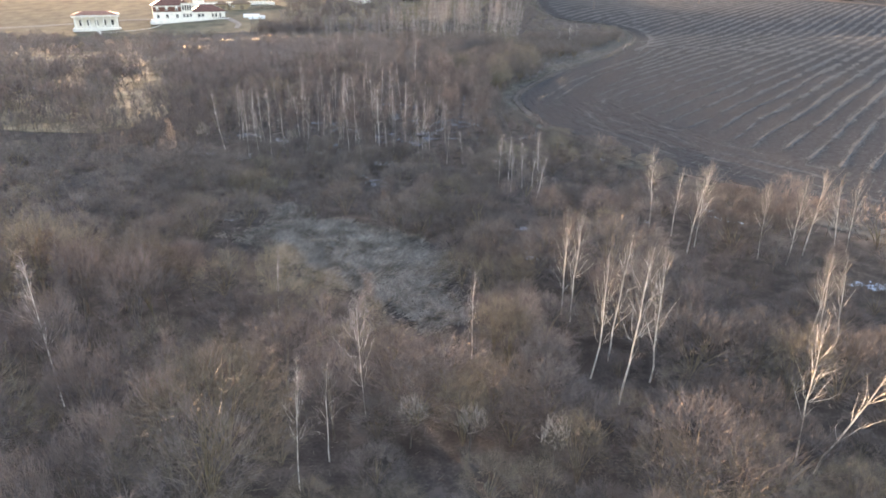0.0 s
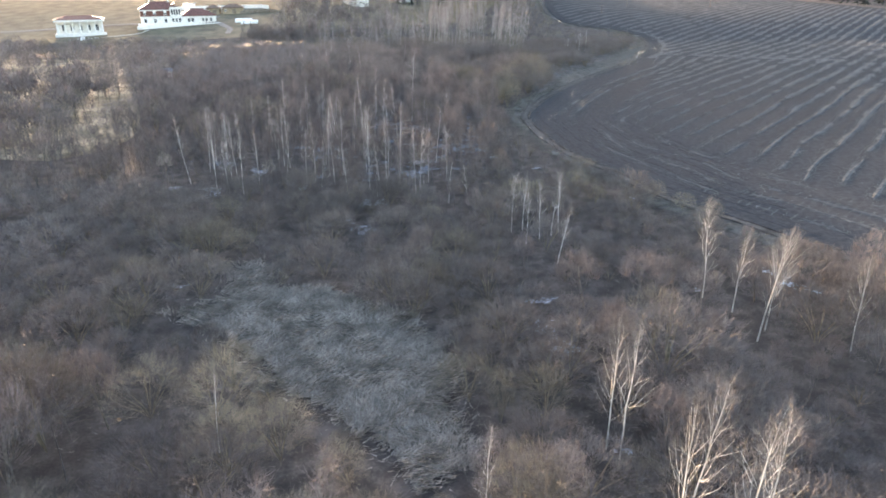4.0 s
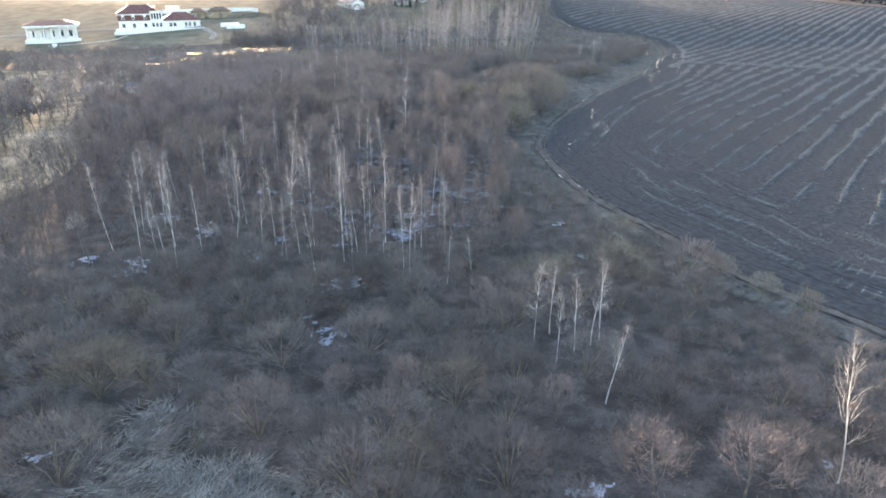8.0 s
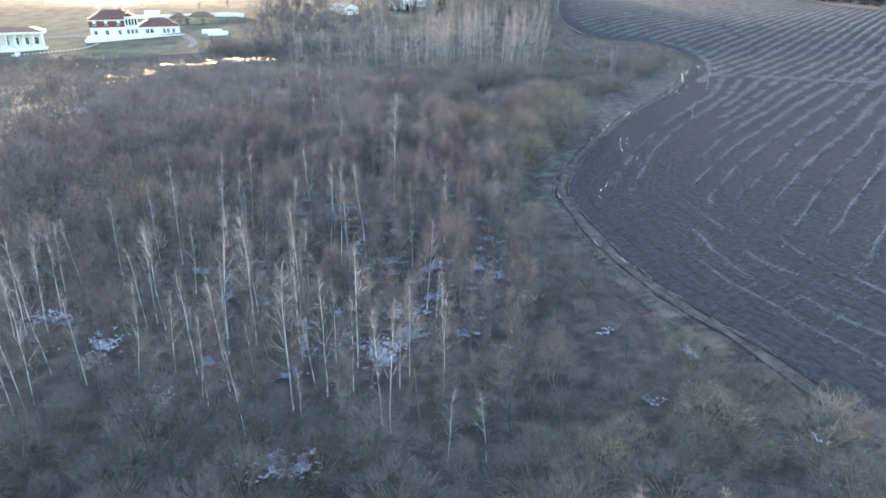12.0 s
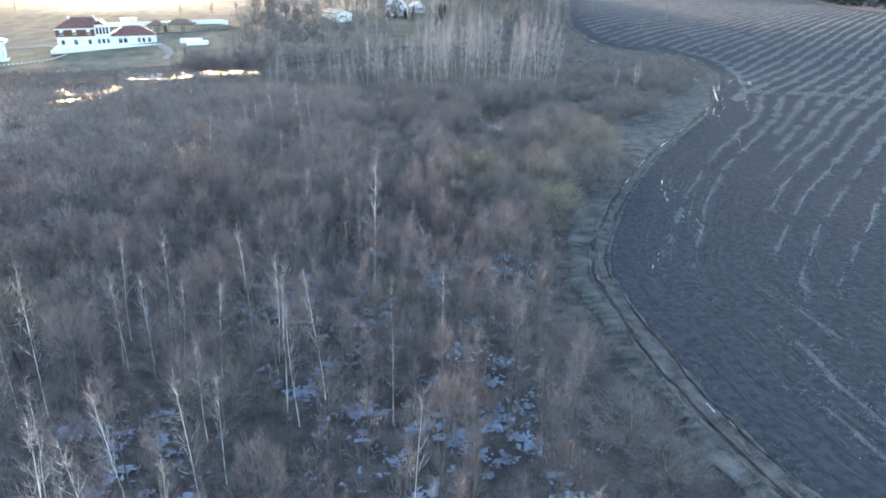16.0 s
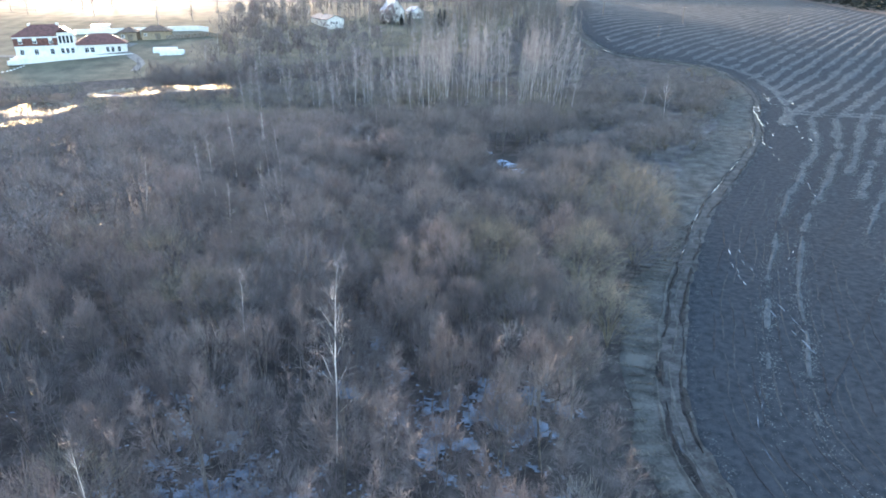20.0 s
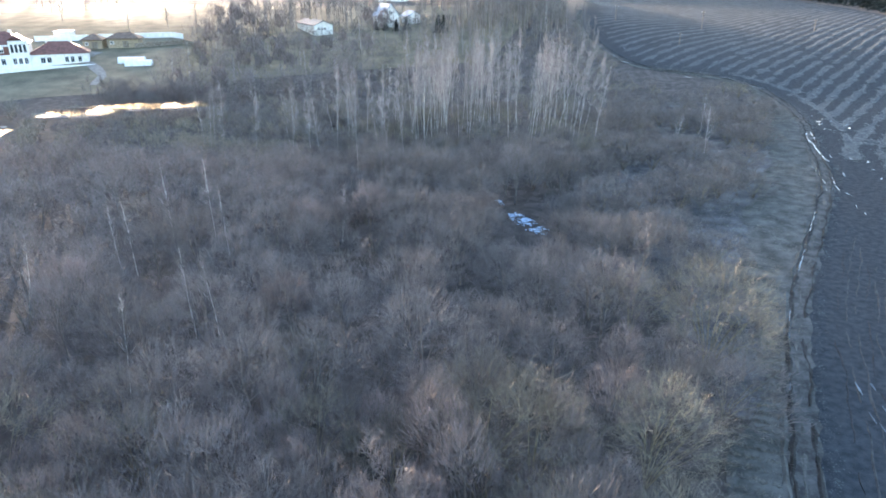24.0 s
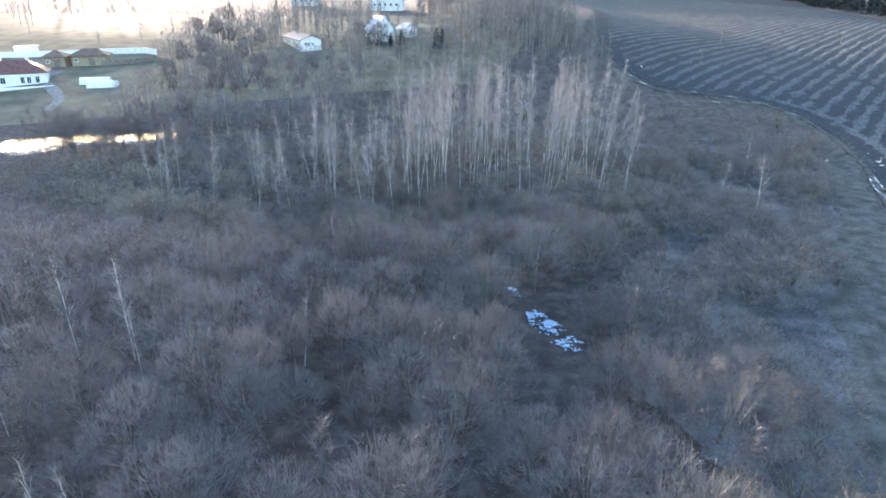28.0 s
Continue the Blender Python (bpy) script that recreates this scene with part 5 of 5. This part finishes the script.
def gable_roof(w, d, z, rise, over=0.5, thick=0.22):
    """A roof of two slopes, ridge along x, over a plan w by d centred on the origin."""
    bm = bmesh.new()
    hw, hd = w / 2 + over, d / 2 + over
    drop = rise * over / (d / 2)
    prof = [(-hd, z - drop), (0, z + rise), (hd, z - drop), (hd, z - drop + thick), (0, z + rise + thick * 1.2), (-hd, z - drop + thick)]
    a = [bm.verts.new((-hw, y, zz)) for y, zz in prof]
    b = [bm.verts.new((hw, y, zz)) for y, zz in prof]
    for i in range(6):
        j = (i + 1) % 6
        bm.faces.new((a[i], a[j], b[j], b[i]))
    for s in (a, b):
        bm.faces.new((s[0], s[1], s[4], s[5])), bm.faces.new((s[1], s[2], s[3], s[4]))
    bmesh.ops.recalc_face_normals(bm, faces=bm.faces[:])
    return bm


def hip_roof(w, d, z, rise, over=0.6, thick=0.25, cut=1.0):
    bm = bmesh.new()
    hw, hd = w / 2 + over, d / 2 + over
    r = max(0.4, hw - hd * cut)
    low = [bm.verts.new(p) for p in ((-hw, -hd, z), (hw, -hd, z), (hw, hd, z), (-hw, hd, z))]
    mid = [bm.verts.new(p) for p in ((-hw, -hd, z + thick), (hw, -hd, z + thick), (hw, hd, z + thick), (-hw, hd, z + thick))]
    t0, t1 = bm.verts.new((-r, 0, z + rise)), bm.verts.new((r, 0, z + rise))
    bm.faces.new(low[::-1])
    for i in range(4):
        bm.faces.new((low[i], low[(i + 1) % 4], mid[(i + 1) % 4], mid[i]))
    bm.faces.new((mid[0], mid[1], t1, t0)), bm.faces.new((mid[2], mid[3], t0, t1))
    bm.faces.new((mid[1], mid[2], t1)), bm.faces.new((mid[3], mid[0], t0))
    return bm


def gable_walls(w, d, h, rise):
    """Walls with two gable ends under a ridge along x, from 1 m below ground."""
    bm = bmesh.new()
    prof = [(-d / 2, -1.5), (d / 2, -1.5), (d / 2, h), (0, h + rise), (-d / 2, h)]
    a = [bm.verts.new((-w / 2, y, z)) for y, z in prof]
    b = [bm.verts.new((w / 2, y, z)) for y, z in prof]
    for i in range(5):
        j = (i + 1) % 5
        bm.faces.new((a[i], b[i], b[j], a[j]))
    bm.faces.new(a), bm.faces.new(b[::-1])
    bmesh.ops.recalc_face_normals(bm, faces=bm.faces[:])
    return bm


def house(name, x, y, turn, w, d, h, rise, wall, roof, label, windows=(), chimney=None, door=None, z=None):
    e = empty(name, pose(x, y, ground_z(x, y) if z is None else z, 0, 0, turn), label, "house")
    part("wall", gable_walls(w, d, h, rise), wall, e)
    part("roof", gable_roof(w, d, h, rise), roof, e)
    for wx, wy, wz, ww, wh, face in windows:
        window(e, wx, wy, wz, ww, wh, face)
    if chimney:
        part("chimney", box(chimney[0], chimney[1], h + rise + 0.3, 0.7, 0.7, 1.8, 0.05), M_BRICK, e)
    if door:
        part("door", box(door[0], door[1], 1.05, 1.0 if door[2] == "y" else 0.1, 0.1 if door[2] == "y" else 1.0, 2.1, 0.02), M_WOOD, e)
    return e


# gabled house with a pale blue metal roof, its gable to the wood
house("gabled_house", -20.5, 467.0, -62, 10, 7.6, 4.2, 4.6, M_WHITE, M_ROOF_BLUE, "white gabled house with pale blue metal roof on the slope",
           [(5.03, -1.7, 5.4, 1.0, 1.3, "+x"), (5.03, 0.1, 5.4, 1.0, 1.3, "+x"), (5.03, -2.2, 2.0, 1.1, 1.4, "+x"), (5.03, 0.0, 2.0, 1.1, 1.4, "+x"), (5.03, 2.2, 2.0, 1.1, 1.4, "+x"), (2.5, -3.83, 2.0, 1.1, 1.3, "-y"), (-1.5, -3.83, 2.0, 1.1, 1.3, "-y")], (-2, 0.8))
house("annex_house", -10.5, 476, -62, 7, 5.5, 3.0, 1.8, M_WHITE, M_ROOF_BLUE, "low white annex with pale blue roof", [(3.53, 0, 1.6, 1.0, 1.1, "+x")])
# long low house with a brown roof and a white end wall
house("long_house", -48.5, 454.0, 118, 22, 7.5, 2.9, 1.5, M_WHITE, M_ROOF_GREY, "long low house with grey roof and white gable end",
      [(-11.03, 0.9, 1.5, 0.9, 1.2, "-x"), (-11.03, -0.5, 1.5, 0.9, 1.2, "-x"), (-11.03, 2.0, 1.5, 0.9, 1.2, "-x"), (2, 3.78, 1.5, 1.2, 1.2, "+y"), (-4, 3.78, 1.5, 1.2, 1.2, "+y")], (3, 0.5))
house("far_house", -77, 622, 10, 18, 9, 6.0, 3.0, M_WHITE, M_ROOF_BLUE, "pale distant house at the wood's edge", [(-6 + 3 * k, -4.53, 3, 1.2, 1.5, "-y") for k in range(5)])
house("far_house", -26, 584, -8, 18, 9, 6.0, 3.2, M_WHITE, M_ROOF_BLUE, "pale distant house behind bare trees", [(-6 + 3 * k, -4.53, 3, 1.2, 1.5, "-y") for k in range(5)])
# yellow brick outbuildings
for x, y, w, lab in ((-122.5, 421.5, 6.5, "small yellow brick outbuilding with hipped brown roof"), (-112.5, 424, 10.5, "yellow brick garage with hipped brown roof")):
    e = empty("outbuilding", pose(x, y, ground_z(x, y), 0, 0, 9), lab, "outbuilding")
    part("wall", box(0, 0, 0.7, w, 6, 4.2, 0.03), M_BRICK, e)
    part("roof", hip_roof(w, 6, 2.8, 2.2), M_ROOF_BROWN, e)
    part("door", box(0.8, -3.04, 1.1, 2.0, 0.1, 2.2, 0.02), M_WOOD, e)
    window(e, -w / 2 + 1.4, -3.05, 1.6, 1.0, 1.0, "-y")
# two film greenhouses
for x, y in ((-100.8, 400.5), (-97.0, 396.8)):
    e = empty("greenhouse", pose(x, y, ground_z(x, y), 0, 0, 8), "small arched greenhouse covered with white film", "greenhouse", "greenhouses")
    bm = bmesh.new()
    prof = [(1.5 * math.cos(a), 2.1 * math.sin(a)) for a in np.linspace(0, math.pi, 11)]
    for sx in (-4.2, 4.2):
        ring_v = [bm.verts.new((sx, yy, zz - 0.3)) for yy, zz in prof]
        bm.faces.new(ring_v)
    vs = list(bm.verts)
    for k in range(10):
        bm.faces.new((vs[k], vs[k + 1], vs[12 + k], vs[11 + k]))
    bmesh.ops.recalc_face_normals(bm, faces=bm.faces[:])
    part("cover", bm, M_FILM, e)
    for k in range(7):
        w = Wood()
        xx = -4.2 + 1.4 * k
        w.tube([(xx, 1.53 * math.cos(a), 2.13 * math.sin(a) - 0.3) for a in np.linspace(0.05, math.pi - 0.05, 9)], [0.035] * 9, 4)
        v, f = w.arrays()
        link("hoop", v, f, M_FRAME, e)
# boundary wall, pale roofs and parking behind
def wall_run(name, points, height, thick, material, label):
    e = empty(name, pose(points[0][0], points[0][1], ground_z(*points[0])), label, "wall")
    o = np.array([points[0][0], points[0][1], ground_z(*points[0])])
    for (x1, y1), (x2, y2) in zip(points, points[1:]):
        a, b = np.array([x1, y1, ground_z(x1, y1)]) - o, np.array([x2, y2, ground_z(x2, y2)]) - o
        d = unit((b - a) * [1, 1, 0])
        s = np.array([d[1], -d[0], 0]) * thick / 2
        v = [a - s, a + s, b + s, b - s]
        v = [p - [0, 0, 0.4] for p in v] + [p + [0, 0, height] for p in v]
        link("panel", v, [(3, 2, 1, 0), (4, 5, 6, 7), (0, 1, 5, 4), (1, 2, 6, 5), (2, 3, 7, 6), (3, 0, 4, 7)], material, e)
    return e


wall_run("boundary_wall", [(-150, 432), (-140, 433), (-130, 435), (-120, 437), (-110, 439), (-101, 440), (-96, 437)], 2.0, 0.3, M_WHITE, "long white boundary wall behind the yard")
wall_run("boundary_fence", [(-108, 421), (-100, 424), (-93, 428), (-88, 424), (-84, 418)], 1.7, 0.1, M_WOOD, "weathered wooden fence beside the yard")
e = empty("white_shed", pose(-141, 437, ground_z(-141, 437), 0, 0, 8), "small flat white shed beyond the yard", "shed")
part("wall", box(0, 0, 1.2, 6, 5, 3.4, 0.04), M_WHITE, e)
part("roof", box(0, 0, 3.0, 6.6, 5.6, 0.25, 0.03), M_ROOF_BLUE, e)
# parking court and drive
PA = curve([(-136, 402), (-131, 408), (-127, 416)], 1.5)
PB = even(curve([(-122, 400), (-118, 406), (-116, 414)], 1.5), len(PA))
loft("parking", PA, PB, 10, M_GRAVEL, 0.2, 0.02, 1.0, "pale gravel parking court beside the big house")
DA = curve([(-118, 400), (-112, 392), (-106, 384), (-104, 374)], 1.5)
DB = even(curve([(-114.5, 402), (-107.5, 394), (-102, 385), (-100.5, 374)], 1.5), len(DA))
loft("drive", DA, DB, 4, M_GRAVEL, 0.2, 0.02, 1.0, "pale gravel path down the lawn")
RA = curve([(-330, 352), (-220, 372), (-170, 389), (-152, 393)], 2)
RB = even(curve([(-330, 357), (-220, 377), (-170, 394), (-152, 397)], 2), len(RA))
loft("drive", RA, RB, 4, M_GRAVEL, 0.22, 0.02, 1.0, "pale drive leading to the big house")
# white car
e = empty("car", pose(-125.6, 410.4, ground_z(-125.6, 410.4) + 0.1, 0, 0, 70), "white car parked on the gravel court", "car")
bm = bmesh.new()
prof = [(-2.1, 0.35), (2.1, 0.35), (2.15, 0.8), (1.2, 0.95), (0.6, 1.42), (-1.2, 1.45), (-2.0, 0.95), (-2.15, 0.8)]
a = [bm.verts.new((x, -0.85, z)) for x, z in prof]
b = [bm.verts.new((x, 0.85, z)) for x, z in prof]
for k in range(8):
    bm.faces.new((a[k], a[(k + 1) % 8], b[(k + 1) % 8], b[k]))
bm.faces.new(a), bm.faces.new(b)
bmesh.ops.recalc_face_normals(bm, faces=bm.faces[:])
bmesh.ops.bevel(bm, geom=bm.edges[:], offset=0.06, segments=2, affect="EDGES")
part("body", bm, M_CAR, e)
part("side_glass", box(-0.3, 0, 1.2, 1.5, 1.74, 0.3, 0.02), M_GLASS, e)
for x in (-1.35, 1.35):
    for y in (-0.8, 0.8):
        bm = bmesh.new()
        bmesh.ops.create_cone(bm, cap_ends=True, segments=14, radius1=0.33, radius2=0.33, depth=0.22, matrix=Matrix.Translation((x, y, 0.33)) @ Matrix.Rotation(radians(90), 4, "X"))
        part("wheel", bm, M_TYRE, e)

# the big house: local x along its front, front looks along -y
man = empty("mansion", pose(-133.5, 397.5, 5.2, 0, 0, 24), "long cream mansion with red-brown hipped roofs and white trim", "mansion")
part("terrace", box(0, -1.5, -0.9, 39, 15, 2.2, 0.08), M_WHITE, man, "white terrace plinth")
part("terrace_edge", box(0, -8.8, 0.35, 39.4, 0.35, 0.5, 0.03), M_FRAME, man)
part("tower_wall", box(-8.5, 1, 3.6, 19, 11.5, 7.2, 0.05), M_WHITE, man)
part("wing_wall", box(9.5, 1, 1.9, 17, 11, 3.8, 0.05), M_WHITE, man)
def shifted(bm, dx, dy, dz=0):
    bmesh.ops.translate(bm, verts=bm.verts[:], vec=(dx, dy, dz))
    return bm
part("tower_roof", shifted(hip_roof(19, 11.5, 7.2, 3.8), -8.5, 1), M_ROOF_RED, man)
part("wing_roof", shifted(hip_roof(17, 11, 3.8, 3.6), 9.5, 1), M_ROOF_RED, man)
part("mansard", box(-8.5, -4.85, 5.4, 19.3, 0.3, 2.6, 0.03), M_ROOF_RED, man)
part("cornice", box(-8.5, -5.1, 6.95, 19.8, 0.5, 0.4, 0.04), M_FRAME, man)
part("string_course", box(-8.5, -4.98, 3.9, 19.4, 0.35, 0.3, 0.04), M_FRAME, man)
part("wing_cornice", box(9.5, -4.75, 3.6, 17.6, 0.45, 0.35, 0.04), M_FRAME, man)
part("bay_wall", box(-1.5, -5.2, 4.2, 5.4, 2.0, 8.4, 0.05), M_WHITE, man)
bm = gable_roof(3.2, 5.4, 8.4, 2.0, 0.4)
bmesh.ops.rotate(bm, verts=bm.verts[:], matrix=Matrix.Rotation(radians(90), 3, "Z"))
part("bay_roof", shifted(bm, -1.5, -4.6), M_ROOF_RED, man)
for k in range(4):
    window(man, -3.3 + 1.2 * k, -6.25, 6.1, 0.9, 2.6, "-y", 0)
for k in range(3):
    window(man, -3.1 + 1.6 * k, -6.25, 2.2, 1.1, 1.9, "-y", 1)
for x in (-16, -11.5, -6.5):
    window(man, x, -4.8, 2.0, 1.3, 1.9, "-y", 1)
    window(man, x, -5.05, 5.6, 1.1, 1.5, "-y", 1, True)
window(man, 4.6, -4.55, 2.0, 1.4, 1.8, "-y", 1), window(man, 6.4, -4.55, 2.0, 1.4, 1.8, "-y", 1)
for x in (11.5, 13.2, 15.4):
    window(man, x, -4.55, 2.0, 1.1, 1.9, "-y", 1)
for y in (-2, 2):
    window(man, 18.05, y, 2.0, 1.3, 1.8, "+x", 1)
for x, y in ((-13, 2), (-4, 2.5), (6, 2), (13, 1.5)):
    part("chimney", box(x, y, 10.2 if x < 0 else 6.9, 0.9, 0.9, 2.4, 0.05), M_WHITE, man)
part("steps", box(-18.5, -9.6, -0.9, 4, 3, 1.4, 0.05), M_WHITE, man)
# kerb of alternating white stones round the lawn bed
KB = curve([(-168, 360), (-152.5, 368.2), (-145.4, 373.3), (-142.7, 381.9)], 1.4)
kerb = empty("kerb", pose(0, 0, 0), "row of white painted kerb stones along the drive", "kerb", "", "structure")
stone = bpy.data.meshes.new("stone")
bm = box(0, 0, 0.15, 0.75, 0.35, 0.5, 0.05)
bm.to_mesh(stone), bm.free()
stone.materials.append(M_WHITE)
for p, q in zip(KB[:-1], KB[1:]):
    ob = new("stone", stone)
    ob.parent = kerb
    ob.matrix_basis = pose(p[0], p[1], ground_z(p[0], p[1]), 0, 0, math.degrees(math.atan2(*(q - p)[::-1])))
# white pavilion with a colonnade beyond the drive, and a stair down to the water
e = empty("pavilion", pose(-172.0, 372.0, ground_z(-172, 372), 0, 0, 24), "white garden pavilion with columns and a flat roof", "pavilion")
part("plinth", box(0, 0, 0.1, 22, 11, 1.4, 0.06), M_WHITE, e)
part("inner_wall", box(0, 2.2, 3.4, 19, 5.6, 5.6, 0.05), M_WHITE, e)
part("entablature", box(0, -0.2, 6.55, 21.6, 10.6, 0.9, 0.06), M_FRAME, e)
part("roof", hip_roof(21, 10, 7.0, 1.8, 0.5, 0.2), M_ROOF_RED, e)
for k in range(7):
    bm = bmesh.new()
    bmesh.ops.create_cone(bm, cap_ends=True, segments=12, radius1=0.42, radius2=0.34, depth=5.4, matrix=Matrix.Translation((-9.6 + 3.2 * k, -4.6, 3.5)))
    part("column", bm, M_FRAME, e)
for k in range(5):
    window(e, -7.2 + 3.6 * k, -0.65, 3.2, 1.5, 2.8, "-y", 1)
e = empty("garden_stair", pose(-166.5, 361.0, ground_z(-166.5, 361), 0, 0, 24), "pale stone garden stair below the pavilion", "stair")
for k in range(8):
    part("step", box(0, -2.8 + 0.8 * k, 0.05 + 0.09 * k, 1.8, 0.8, 0.5, 0.03), M_WHITE, e)
# small pump house and footbridge on the meadow
e = empty("pump_house", pose(-83, 243, 0.1, 0, 0, 30), "small white shed with bluish roof on the meadow", "shed")
part("wall", box(0, 0, 0.9, 2.6, 2.2, 2.0, 0.04), M_WHITE, e)
part("roof", gable_roof(2.6, 2.2, 1.8, 0.6, 0.3, 0.1), M_ROOF_BLUE, e)
wall_run("footbridge", [(-85, 236), (-84, 244), (-80, 258), (-74, 274)], 0.5, 1.0, M_WOOD, "low plank walkway across the wet meadow")

# wooden electricity poles along the field
for x, y, h in ((81, 487, 7.2), (121, 489, 8.6), (179.5, 502, 5.6), (92.4, 432, 4.8)):
    e = empty("electricity_pole", pose(x, y, ground_z(x, y)), "weathered wooden electricity pole with crossarm in the field", "pole", "electricity poles")
    w = Wood()
    w.tube([(0, 0, -0.5), (0, 0, h * 0.5), (0, 0, h)], [0.16, 0.14, 0.11], 8)
    v, f = w.arrays()
    link("post", v, f, M_WOOD, e)
    part("crossarm", box(0, 0.15, h - 0.7, 1.8, 0.12, 0.14, 0.02), M_WOOD, e)
    for xx in (-0.75, 0, 0.75):
        bm = bmesh.new()
        bmesh.ops.create_cone(bm, cap_ends=True, segments=8, radius1=0.07, radius2=0.04, depth=0.2, matrix=Matrix.Translation((xx, 0.15, h - 0.53 if xx else h - 0.53)))
        part("insulator", bm, M_FRAME, e)

# ---------------------------------------------------------------- grass and reeds
def tufts(name, spots, material, length, width, flat, seed, label, category, per=1, comb=False):
    r = np.random.default_rng(seed)
    s = np.repeat(np.asarray(spots), per, axis=0)
    n = len(s)
    s = s + r.normal(size=s.shape) * 0.12
    a = r.uniform(0, 6.283, n) if not comb else rough(s[:, 0], s[:, 1], 0.3, 5.0) + r.normal(size=n) * 0.9
    d = np.stack([np.cos(a) * flat, np.sin(a) * flat, np.full(n, 1.0)], -1) * np.array([1, 1, 1.0])
    d /= np.linalg.norm(d, axis=1)[:, None]
    w = Wood()
    w.blades(np.stack([s[:, 0], s[:, 1], terrain(s[:, 0], s[:, 1]) + 0.05], -1), d, r.uniform(0.6, 1.3, n) * length, np.full(n, width) * r.uniform(0.6, 1.4, n), r)
    v, f = w.arrays()
    return tagged(bulk(name, v, f, material, 3), label, category, "", "stuff")


rng = random.Random(500)
spots = []
while len(spots) < 11000:
    x, y = rng.uniform(-30, 8), rng.uniform(62, 108)
    if in_reeds(x, y, 2.0 if rng.random() < 0.12 else 0.7) and (x > -17 or rng.random() < 0.5):
        spots.append((x, y))
tufts("reeds", spots, M_REED, 0.9, 0.07, 1.7, 1, "pale dry reeds, mostly flattened by snow", "reeds", 2, True)
spots = []
for k in range(30000):
    i = rng.randrange(40, NT - 60)
    t = rng.uniform(-0.25, 1.0) if k % 3 else 1.0 + rng.gauss(0, 0.45)
    p = (TRACK[i] - SIDE[i] * 1.6) * (1 - t) + INNER[i] * t
    if noise.noise((p[0] * 0.35, p[1] * 0.35, 14.0)) > -0.25:
        spots.append((p[0], p[1]))
tufts("verge_grass", spots, M_TUFT, 0.42, 0.05, 1.3, 2, "dry pale grass tufts beside the track", "grass", 2)
spots = [(rng.uniform(-170, -48), rng.uniform(112, 290)) for k in range(12000)]
spots = [p for p in spots if p[0] < float(np.interp(p[1], MR[:, 1], MR[:, 0]))]
tufts("meadow_grass", spots, M_TUFT, 0.6, 0.09, 0.8, 3, "tall dead meadow grass catching low sun", "grass", 2)
spots = [(p[0] + rng.uniform(-5, 22), p[1] + rng.uniform(-3, 3)) for p in (PAST[rng.randrange(len(PAST))] for k in range(11000))]
spots = [p for p in spots if p[0] < track_x(p[1]) and noise.noise((p[0] * 0.2, p[1] * 0.2, 33.0)) > -0.15]
tufts("pasture_grass", spots, M_TUFT, 0.65, 0.07, 1.1, 8, "matted pale dead grass on the slope", "grass", 2)
spots = [(rng.uniform(-40, 30), rng.uniform(35, 280)) for k in range(14000)] + [p for p in ((rng.uniform(20, 80), rng.uniform(215, 335)) for k in range(36000)) if noise.noise((p[0] * 0.12, p[1] * 0.12, 6.0)) > 0.02]
spots = [p for p in spots if p[1] < 120 or p[0] < track_x(p[1])]
tufts("undergrowth", spots, M_TUFT, 0.5, 0.06, 1.2, 4, "dry grass and dead stems under the trees", "undergrowth", 1)
stuff_trees()
